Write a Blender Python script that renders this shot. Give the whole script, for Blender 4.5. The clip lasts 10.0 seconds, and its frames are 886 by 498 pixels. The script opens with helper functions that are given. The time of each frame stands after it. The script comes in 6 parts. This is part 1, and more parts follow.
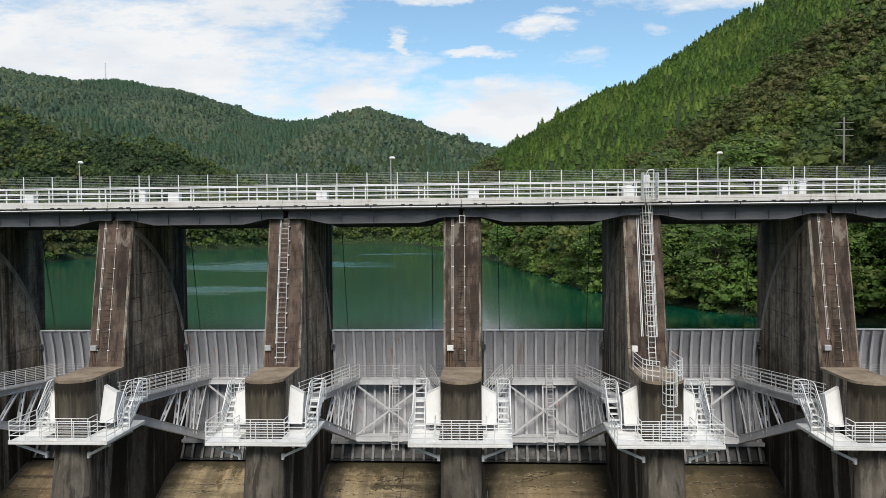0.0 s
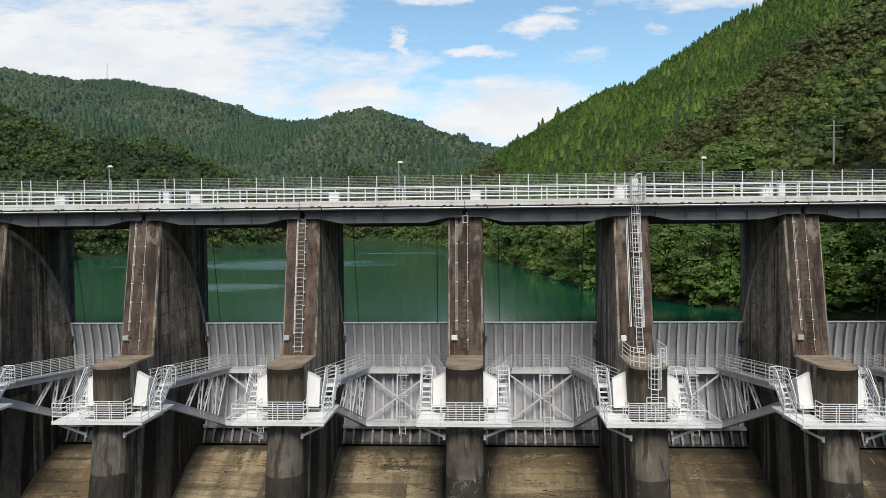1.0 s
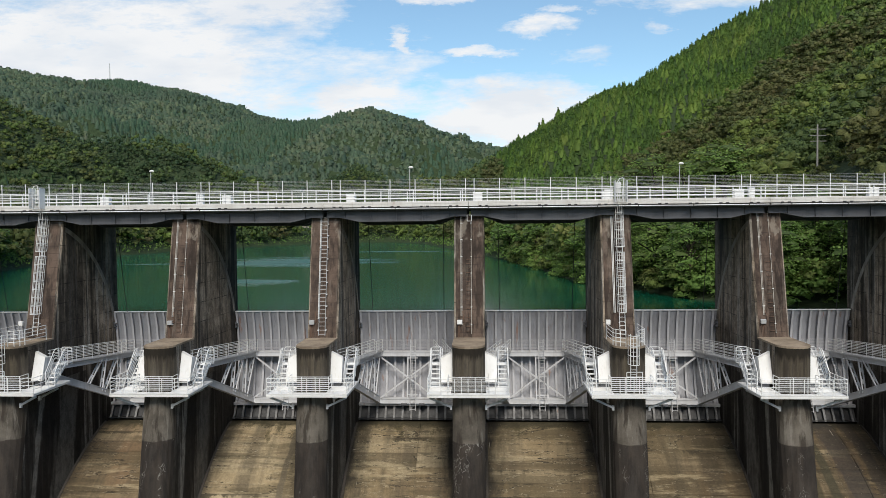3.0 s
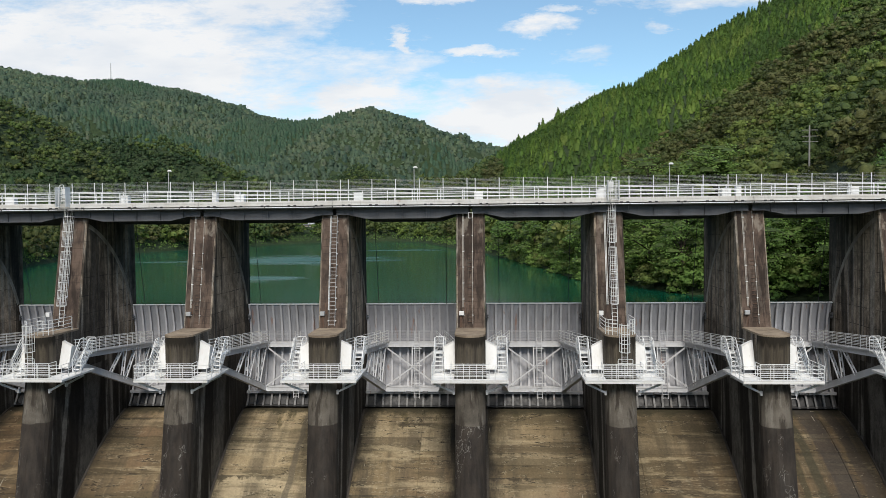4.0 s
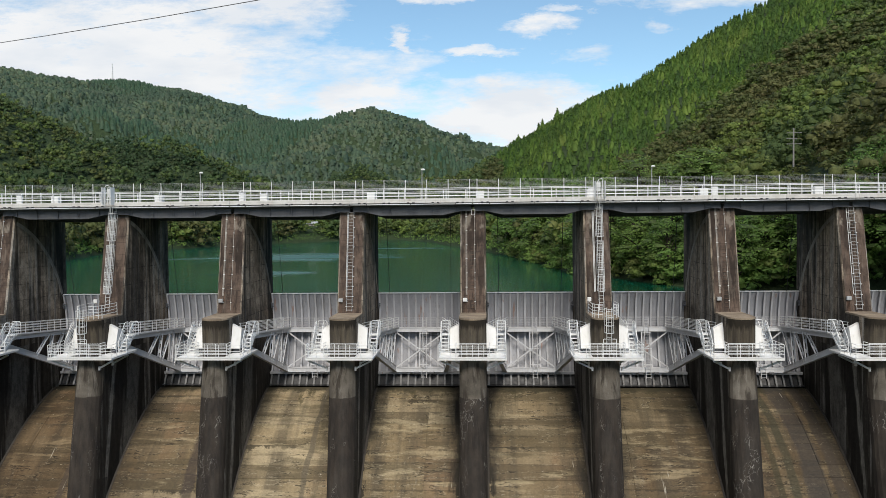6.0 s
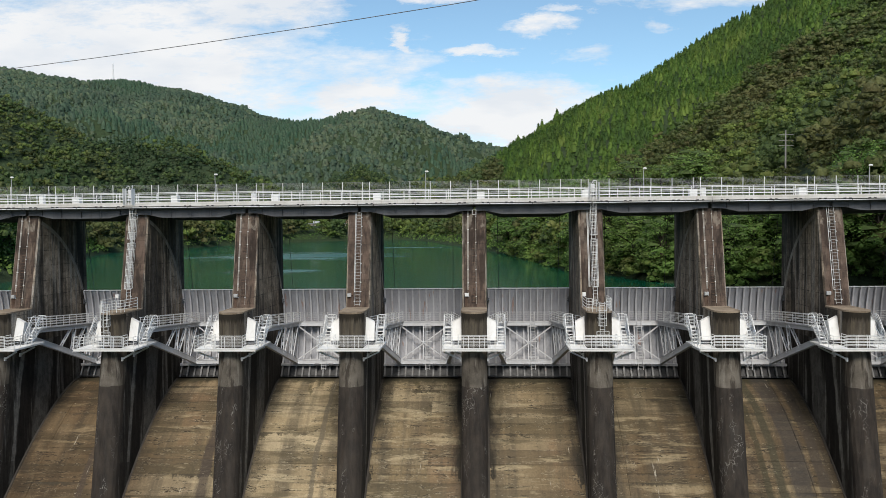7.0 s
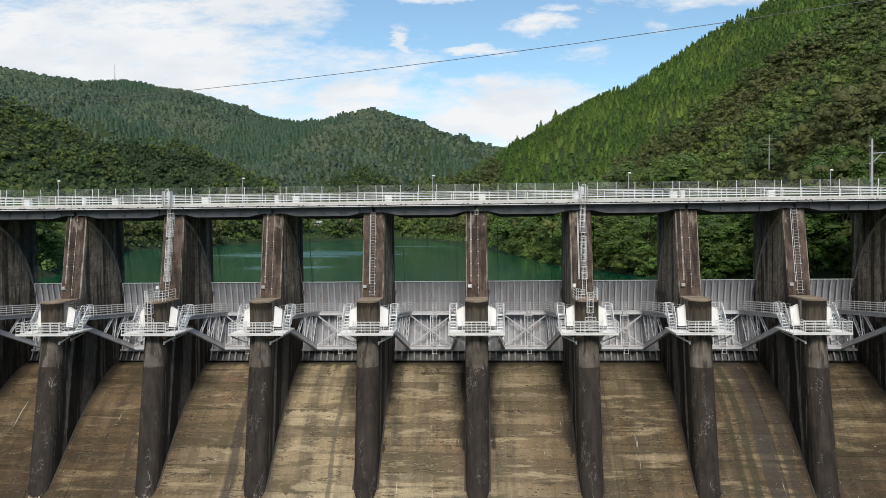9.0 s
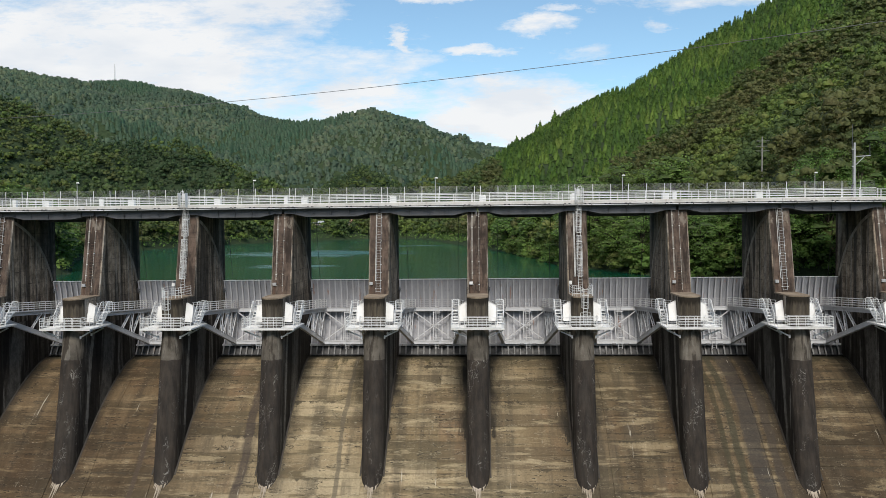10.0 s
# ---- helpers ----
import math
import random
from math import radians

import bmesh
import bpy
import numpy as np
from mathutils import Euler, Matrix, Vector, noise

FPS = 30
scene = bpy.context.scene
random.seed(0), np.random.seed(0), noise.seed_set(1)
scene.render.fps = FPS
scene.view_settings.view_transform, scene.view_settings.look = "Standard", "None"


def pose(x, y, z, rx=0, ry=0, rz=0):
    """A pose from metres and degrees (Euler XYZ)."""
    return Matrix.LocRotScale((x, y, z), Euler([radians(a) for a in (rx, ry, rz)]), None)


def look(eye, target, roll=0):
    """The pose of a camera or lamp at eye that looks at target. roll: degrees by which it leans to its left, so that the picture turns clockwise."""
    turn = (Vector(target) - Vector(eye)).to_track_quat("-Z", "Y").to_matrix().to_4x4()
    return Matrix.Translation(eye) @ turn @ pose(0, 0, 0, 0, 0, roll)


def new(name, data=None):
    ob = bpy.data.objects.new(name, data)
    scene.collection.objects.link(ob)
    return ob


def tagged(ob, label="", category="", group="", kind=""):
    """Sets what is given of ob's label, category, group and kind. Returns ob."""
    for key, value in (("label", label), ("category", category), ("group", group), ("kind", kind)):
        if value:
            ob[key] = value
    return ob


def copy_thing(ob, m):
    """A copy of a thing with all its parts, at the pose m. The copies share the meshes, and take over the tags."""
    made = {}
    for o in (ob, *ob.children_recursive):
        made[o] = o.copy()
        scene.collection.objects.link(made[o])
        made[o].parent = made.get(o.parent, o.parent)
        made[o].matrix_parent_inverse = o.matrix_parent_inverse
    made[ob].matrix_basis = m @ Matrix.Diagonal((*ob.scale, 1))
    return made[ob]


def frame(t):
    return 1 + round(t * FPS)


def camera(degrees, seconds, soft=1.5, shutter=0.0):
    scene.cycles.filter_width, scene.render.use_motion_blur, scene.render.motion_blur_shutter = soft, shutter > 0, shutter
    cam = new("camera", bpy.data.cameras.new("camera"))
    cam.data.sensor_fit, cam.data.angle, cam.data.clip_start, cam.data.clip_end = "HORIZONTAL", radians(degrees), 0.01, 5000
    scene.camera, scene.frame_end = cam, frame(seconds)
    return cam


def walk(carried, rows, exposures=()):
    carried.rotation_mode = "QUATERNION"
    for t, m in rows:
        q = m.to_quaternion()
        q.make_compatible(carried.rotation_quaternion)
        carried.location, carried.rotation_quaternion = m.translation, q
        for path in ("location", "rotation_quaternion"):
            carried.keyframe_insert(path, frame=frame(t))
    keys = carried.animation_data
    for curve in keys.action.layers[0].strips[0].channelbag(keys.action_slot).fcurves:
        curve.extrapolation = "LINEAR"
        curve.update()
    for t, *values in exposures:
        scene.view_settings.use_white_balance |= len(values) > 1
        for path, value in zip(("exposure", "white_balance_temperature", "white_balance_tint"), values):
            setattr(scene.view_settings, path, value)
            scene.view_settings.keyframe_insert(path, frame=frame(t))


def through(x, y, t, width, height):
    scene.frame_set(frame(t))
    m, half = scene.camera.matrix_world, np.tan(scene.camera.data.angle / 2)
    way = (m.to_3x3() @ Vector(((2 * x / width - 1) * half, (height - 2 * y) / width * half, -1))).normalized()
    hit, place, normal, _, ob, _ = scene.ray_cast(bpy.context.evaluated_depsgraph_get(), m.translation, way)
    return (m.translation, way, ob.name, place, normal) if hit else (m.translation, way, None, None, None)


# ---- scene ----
# x runs along the dam to the right bank, y upstream, z up; z = 0 is the floor of the service platforms
cam = camera(62.0, 10.0, soft=0.5)
PATH = [
    (0.0, 1.378, -38.685, 11.491, 3.227, -1.688, -0.56),
    (0.5, 1.348, -40.728, 11.484, 3.252, -1.706, -0.56),
    (1.0, 1.326, -42.572, 11.486, 3.275, -1.721, -0.56),
    (1.5, 1.309, -44.324, 11.481, 3.295, -1.735, -0.56),
    (2.0, 1.297, -45.954, 11.475, 3.313, -1.748, -0.56),
    (2.5, 1.287, -47.545, 11.456, 3.329, -1.759, -0.57),
    (4.0, 1.260, -52.589, 11.136, 3.361, -1.786, -0.57),
    (4.5, 1.249, -54.313, 11.035, 3.367, -1.794, -0.57),
    (5.0, 1.234, -56.052, 10.945, 3.370, -1.800, -0.58),
    (5.5, 1.217, -57.842, 10.877, 3.371, -1.807, -0.58),
    (7.0, 1.138, -63.518, 10.745, 3.361, -1.823, -0.58),
    (7.5, 1.102, -65.495, 10.726, 3.353, -1.829, -0.59),
    (8.0, 1.062, -67.545, 10.694, 3.342, -1.834, -0.59),
    (8.5, 1.017, -69.698, 10.676, 3.330, -1.840, -0.59),
    (9.0, 0.968, -71.925, 10.654, 3.315, -1.846, -0.59),
    (9.5, 0.914, -74.010, 10.672, 3.298, -1.852, -0.60),
    (10.0, 0.857, -75.838, 10.680, 3.278, -1.860, -0.60),
]


def aimed(x, y, z, yaw, pitch, roll):
    a, p = radians(yaw), radians(pitch)
    ahead = (x - 10 * math.sin(a) * math.cos(p), y + 10 * math.cos(a) * math.cos(p), z + 10 * math.sin(p))
    return look((x, y, z), ahead, roll)


walk(cam, [(t, aimed(*row)) for t, *row in PATH], exposures=[(0.0, 0.1, 6500, 10), (10.0, 0.1, 6500, 10)])

# ---- light: a bright, thinly clouded summer day, sun behind the dam's downstream side
SUN_EL, SUN_AZ = 46.0, 174.0  # degrees; azimuth clockwise from +y
world = bpy.data.worlds.new("sky")
scene.world = world
world.use_nodes = True
wn, wl = world.node_tree.nodes, world.node_tree.links
wn.clear()
w_out = wn.new("ShaderNodeOutputWorld")
w_bg = wn.new("ShaderNodeBackground")
w_sky = wn.new("ShaderNodeTexSky")
w_sky.sky_type, w_sky.sun_disc = "NISHITA", False
w_sky.sun_elevation, w_sky.sun_rotation = radians(SUN_EL), radians(SUN_AZ)
w_sky.air_density, w_sky.dust_density, w_sky.ozone_density = 1.0, 0.15, 3.0
w_bg.inputs["Strength"].default_value = 0.106
w_tc = wn.new("ShaderNodeTexCoord")
w_sep = wn.new("ShaderNodeSeparateXYZ")
wl.new(w_tc.outputs["Generated"], w_sep.inputs[0])


def w_math(op, a, b=None, clamp=False):
    n = wn.new("ShaderNodeMath")
    n.operation, n.use_clamp = op, clamp
    for k, v in enumerate((a, b)):
        if v is None:
            continue
        if isinstance(v, (int, float)):
            n.inputs[k].default_value = v
        else:
            wl.new(v, n.inputs[k])
    return n.outputs[0]


# cloud sheet: directions laid onto a flat layer overhead
w_up = w_math("MAXIMUM", w_math("ADD", w_sep.outputs[2], 0.2), 0.04)
w_cx = w_math("DIVIDE", w_sep.outputs[0], w_up)
w_cy = w_math("DIVIDE", w_sep.outputs[1], w_up)
w_comb = wn.new("ShaderNodeCombineXYZ")
wl.new(w_cx, w_comb.inputs[0])
wl.new(w_cy, w_comb.inputs[1])
w_map = wn.new("ShaderNodeMapping")
w_map.inputs["Location"].default_value = (3.1, 1.7, 0.4)
w_map.inputs["Scale"].default_value = (0.9, 1.15, 1.0)
wl.new(w_comb.outputs[0], w_map.inputs[0])
w_n1 = wn.new("ShaderNodeTexNoise")
w_n1.inputs["Scale"].default_value, w_n1.inputs["Detail"].default_value = 2.6, 10.0
w_n1.inputs["Roughness"].default_value, w_n1.inputs["Distortion"].default_value = 0.56, 0.25
wl.new(w_map.outputs[0], w_n1.inputs["Vector"])
# more cloud over the left bank and low over the hills, clearer sky between
w_n2 = wn.new("ShaderNodeTexNoise")
w_n2.inputs["Scale"].default_value, w_n2.inputs["Detail"].default_value = 0.6, 3.0
wl.new(w_map.outputs[0], w_n2.inputs["Vector"])
w_bias = w_math("ADD", w_math("MULTIPLY", w_sep.outputs[0], -0.32), w_math("MULTIPLY", w_n2.outputs["Fac"], 0.35))
w_low = wn.new("ShaderNodeMapRange")
w_low.inputs["From Min"].default_value, w_low.inputs["From Max"].default_value = 0.06, 0.21
w_low.inputs["To Min"].default_value, w_low.inputs["To Max"].default_value = 0.34, 0.0
wl.new(w_sep.outputs[2], w_low.inputs[0])
w_sum = w_math("ADD", w_math("ADD", w_n1.outputs["Fac"], w_bias), w_low.outputs[0])

# the clouds that stand over the valley: (bearing, height, half width, half height, weight), as slopes from the dam
CLOUDS = [
    (-0.55, 0.215, 0.34, 0.135, 1.0), (-0.31, 0.300, 0.13, 0.030, 0.95), (-0.30, 0.17, 0.26, 0.09, 0.62), (-0.17, 0.180, 0.085, 0.034, 0.95),
    (0.04, 0.145, 0.17, 0.052, 1.0), (0.02, 0.178, 0.05, 0.020, 0.8), (-0.012, 0.233, 0.056, 0.008, 0.85), (0.078, 0.266, 0.058, 0.012, 0.85),
    (0.115, 0.282, 0.03, 0.008, 0.7), (-0.115, 0.250, 0.016, 0.022, 0.8), (-0.17, 0.222, 0.13, 0.020, 0.6), (-0.075, 0.310, 0.11, 0.010, 0.8),
    (0.30, 0.305, 0.16, 0.022, 0.7), (0.236, 0.262, 0.022, 0.008, 0.5), (0.135, 0.228, 0.05, 0.012, 0.45), (-0.02, 0.11, 0.6, 0.05, 0.55),
]
w_front = w_math("MAXIMUM", w_sep.outputs[1], 0.05)
w_fx, w_fz = w_math("DIVIDE", w_sep.outputs[0], w_front), w_math("DIVIDE", w_sep.outputs[2], w_front)
w_flat = wn.new("ShaderNodeCombineXYZ")
wl.new(w_fx, w_flat.inputs[0])
wl.new(w_fz, w_flat.inputs[1])


def w_noise(scale, stretch, detail, rough):
    m = wn.new("ShaderNodeMapping")
    m.inputs["Scale"].default_value = stretch
    wl.new(w_flat.outputs[0], m.inputs[0])
    n = wn.new("ShaderNodeTexNoise")
    n.inputs["Scale"].default_value, n.inputs["Detail"].default_value, n.inputs["Roughness"].default_value = scale, detail, rough
    wl.new(m.outputs[0], n.inputs["Vector"])
    return n


w_warp = wn.new("ShaderNodeVectorMath")
w_warp.operation = "MULTIPLY_ADD"
wl.new(w_noise(9.0, (1, 2.2, 1), 8, 0.66).outputs["Color"], w_warp.inputs[0])
w_warp.inputs[1].default_value, w_warp.inputs[2].default_value = (0.16, 0.05, 0), (-0.08, -0.025, 0)
w_at = wn.new("ShaderNodeVectorMath")
wl.new(w_flat.outputs[0], w_at.inputs[0])
wl.new(w_warp.outputs[0], w_at.inputs[1])
w_heap = 0.0
for bearing, height, half_w, half_h, weight in CLOUDS:
    m = wn.new("ShaderNodeMapping")
    m.vector_type = "TEXTURE"
    m.inputs["Location"].default_value, m.inputs["Scale"].default_value = (bearing, height, 0), (half_w, half_h, 1)
    wl.new(w_at.outputs[0], m.inputs[0])
    far_off = wn.new("ShaderNodeVectorMath")
    far_off.operation = "LENGTH"
    wl.new(m.outputs[0], far_off.inputs[0])
    soft = wn.new("ShaderNodeMapRange")
    soft.interpolation_type = "SMOOTHSTEP"
    soft.inputs["From Min"].default_value, soft.inputs["From Max"].default_value = 0.35, 1.45
    soft.inputs["To Min"].default_value, soft.inputs["To Max"].default_value = weight, 0.0
    wl.new(far_off.outputs["Value"], soft.inputs[0])
    w_heap = w_math("MAXIMUM", w_heap, soft.outputs[0])
w_tuft = w_noise(15.0, (1, 3.2, 1), 10, 0.68).outputs["Fac"]
w_valley = w_math("ADD", w_math("MULTIPLY", w_heap, 0.52), w_math("ADD", w_math("MULTIPLY", w_tuft, 0.85), 0.02))
w_ahead = wn.new("ShaderNodeMapRange")
w_ahead.inputs["From Min"].default_value, w_ahead.inputs["From Max"].default_value = 0.45, 0.7
wl.new(w_sep.outputs[1], w_ahead.inputs[0])
w_both = wn.new("ShaderNodeMix")
wl.new(w_ahead.outputs[0], w_both.inputs[0])
wl.new(w_sum, w_both.inputs[2])
wl.new(w_valley, w_both.inputs[3])
w_sum = w_both.outputs[0]
w_ramp = wn.new("ShaderNodeValToRGB")
w_ramp.color_ramp.elements[0].position, w_ramp.color_ramp.elements[1].position = 0.56, 0.92
wl.new(w_sum, w_ramp.inputs[0])
w_cov = w_math("MULTIPLY", w_math("ADD", w_ramp.outputs["Color"], 0.03), 0.95)
w_mix = wn.new("ShaderNodeMix")
w_mix.data_type = "RGBA"
w_n3 = wn.new("ShaderNodeTexNoise")
w_n3.inputs["Scale"].default_value, w_n3.inputs["Detail"].default_value = 3.4, 6.0
wl.new(w_map.outputs[0], w_n3.inputs["Vector"])
w_shade = wn.new("ShaderNodeValToRGB")
w_shade.color_ramp.elements[0].position, w_shade.color_ramp.elements[1].position = 0.38, 0.56
w_shade.color_ramp.elements[0].color, w_shade.color_ramp.elements[1].color = (0.84, 0.88, 0.93, 1), (0.96, 0.97, 0.98, 1)
wl.new(w_n3.outputs["Fac"], w_shade.inputs[0])
w_gain = wn.new("ShaderNodeMix")
w_gain.data_type, w_gain.blend_type = "RGBA", "MULTIPLY"
w_gain.inputs["Factor"].default_value, w_gain.inputs["B"].default_value = 1.0, (8.3, 8.3, 8.3, 1)
wl.new(w_shade.outputs[0], w_gain.inputs["A"])
wl.new(w_gain.outputs["Result"], w_mix.inputs["B"])
wl.new(w_cov, w_mix.inputs["Factor"])
w_tint = wn.new("ShaderNodeMix")
w_tint.data_type, w_tint.blend_type = "RGBA", "MULTIPLY"
w_tint.inputs["Factor"].default_value, w_tint.inputs["B"].default_value = 1.0, (1.30, 1.44, 1.34, 1)
wl.new(w_sky.outputs[0], w_tint.inputs["A"])
wl.new(w_tint.outputs["Result"], w_mix.inputs["A"])
wl.new(w_mix.outputs["Result"], w_bg.inputs["Color"])
wl.new(w_bg.outputs[0], w_out.inputs[0])

sun = new("sun", bpy.data.lights.new("sun", "SUN"))
sun.data.energy, sun.data.angle, sun.data.color = 3.4, radians(22.0), (1.0, 0.93, 0.82)
sun_dir = Vector((math.sin(radians(SUN_AZ)) * math.cos(radians(SUN_EL)), math.cos(radians(SUN_AZ)) * math.cos(radians(SUN_EL)), math.sin(radians(SUN_EL))))
sun.matrix_world = look(sun_dir * 200, (0, 0, 0))


# ---- materials
class Mat:
    """A node material with a Principled shader and short ways to add to it."""

    def __init__(self, name, rough=0.8, metal=0.0, spec=0.5):
        self.mat = bpy.data.materials.new(name)
        self.mat.use_nodes = True
        self.n, self.l = self.mat.node_tree.nodes, self.mat.node_tree.links
        self.p = self.n["Principled BSDF"]
        self.set("Roughness", rough), self.set("Metallic", metal), self.set("Specular IOR Level", spec)
        self.geo = self.n.new("ShaderNodeNewGeometry")

    def set(self, key, v):
        if isinstance(v, (int, float)):
            self.p.inputs[key].default_value = v
        elif isinstance(v, tuple):
            self.p.inputs[key].default_value = (*v, 1)
        else:
            self.l.new(v, self.p.inputs[key])

    def at(self, scale=(1, 1, 1)):
        m = self.n.new("ShaderNodeMapping")
        m.inputs["Scale"].default_value = scale
        self.l.new(self.geo.outputs["Position"], m.inputs[0])
        return m.outputs[0]

    def noise(self, scale, stretch=(1, 1, 1), detail=4.0, rough=0.55, distort=0.0):
        t = self.n.new("ShaderNodeTexNoise")
        t.inputs["Scale"].default_value, t.inputs["Detail"].default_value = scale, detail
        t.inputs["Roughness"].default_value, t.inputs["Distortion"].default_value = rough, distort
        self.l.new(self.at(stretch), t.inputs["Vector"])
        return t.outputs["Fac"]

    def ramp(self, fac, *stops):
        r = self.n.new("ShaderNodeValToRGB")
        e = r.color_ramp.elements
        while len(e) < len(stops):
            e.new(0.5)
        for el, (pos, col) in zip(e, stops):
            el.position = pos
            el.color = (col, col, col, 1) if isinstance(col, (int, float)) else (*col, 1)
        self.l.new(fac, r.inputs[0])
        return r.outputs[0]

    def mix(self, fac, a, b, how="MIX"):
        m = self.n.new("ShaderNodeMix")
        m.data_type, m.blend_type = "RGBA", how
        for key, v in (("Factor", fac), ("A", a), ("B", b)):
            if isinstance(v, (int, float)):
                m.inputs[key].default_value = v if key == "Factor" else (v, v, v, 1)
            elif isinstance(v, tuple):
                m.inputs[key].default_value = (*v, 1)
            else:
                self.l.new(v, m.inputs[key])
        return m.outputs["Result"]

    def math(self, op, a, b=0.0):
        m = self.n.new("ShaderNodeMath")
        m.operation = op
        for k, v in enumerate((a, b)):
            if isinstance(v, (int, float)):
                m.inputs[k].default_value = v
            else:
                self.l.new(v, m.inputs[k])
        return m.outputs[0]

    def axis(self, k):
        s = self.n.new("ShaderNodeSeparateXYZ")
        self.l.new(self.geo.outputs["Position"], s.inputs[0])
        return s.outputs[k]

    def random(self, island=False):
        if island:
            return self.geo.outputs["Random Per Island"]
        return self.n.new("ShaderNodeObjectInfo").outputs["Random"]

    def bump(self, height, dist=0.02, strength=0.6):
        b = self.n.new("ShaderNodeBump")
        b.inputs["Distance"].default_value, b.inputs["Strength"].default_value = dist, strength
        self.l.new(height, b.inputs["Height"])
        self.l.new(b.outputs[0], self.p.inputs["Normal"])


def lift_lines(m, step, phase, width):
    """1 on the level joints between concrete lifts, wavering a little."""
    z = m.math("ADD", m.axis(2), m.math("MULTIPLY", m.noise(0.6, detail=2), 0.12))
    f = m.math("FRACT", m.math("DIVIDE", m.math("ADD", z, phase), step))
    return m.math("LESS_THAN", f, width / step)


def concrete(name, light, dark, pale, streak=0.6, stain=0.5, step=0.9, line=0.35, head=0.0):
    m = Mat(name, 0.92, spec=0.3)
    c = m.mix(m.ramp(m.noise(0.7, detail=8, rough=0.65), (0.40, 0.0), (0.60, 1.0)), light, dark)
    runs = m.ramp(m.noise(1.0, (0.95, 0.95, 0.035), 6, 0.62, 0.0), (0.50, 0.0), (0.555, 1.0))
    fine = m.ramp(m.noise(1.0, (4.2, 4.2, 0.10), 5, 0.6, 0.0), (0.52, 0.0), (0.60, 1.0))
    c = m.mix(m.math("MULTIPLY", runs, streak), c, tuple(v * 0.22 for v in dark))
    c = m.mix(m.math("MULTIPLY", fine, streak * 0.6), c, tuple(v * 0.3 for v in dark))
    white = m.ramp(m.noise(1.0, (2.0, 2.0, 0.045), 5, 0.6, 0.0), (0.56, 0.0), (0.61, 1.0))
    c = m.mix(m.math("MULTIPLY", white, stain), c, pale)
    worn = m.ramp(m.noise(0.8, detail=4), (0.42, 0.1), (0.58, 1.0))
    c = m.mix(m.math("MULTIPLY", m.math("MULTIPLY", lift_lines(m, step, 0.3, 0.04), line), worn), c, tuple(v * 0.3 for v in dark))
    if head:
        lime = m.ramp(m.noise(0.9, (1.6, 1.6, 0.7), 7, 0.68), (0.50, 0.0), (0.60, 1.0))
        lime = m.math("MULTIPLY", lime, m.math("GREATER_THAN", m.math("ADD", m.axis(2), m.noise(1.5, detail=4)), 11.0))
        c = m.mix(m.math("MULTIPLY", lime, head), c, pale)
    grain = m.noise(9.0, detail=6, rough=0.7)
    c = m.mix(0.35, c, m.ramp(grain, (0.3, 0.45), (0.7, 1.0)), "MULTIPLY")
    m.set("Base Color", c)
    m.bump(m.mix(0.5, grain, runs), 0.03, 0.5)
    return m.mat


PIER_FACE = concrete("brown_concrete", (0.135, 0.096, 0.075), (0.066, 0.048, 0.039), (0.34, 0.30, 0.25), 0.62, 0.14, 0.55, 0.5, 0.5)


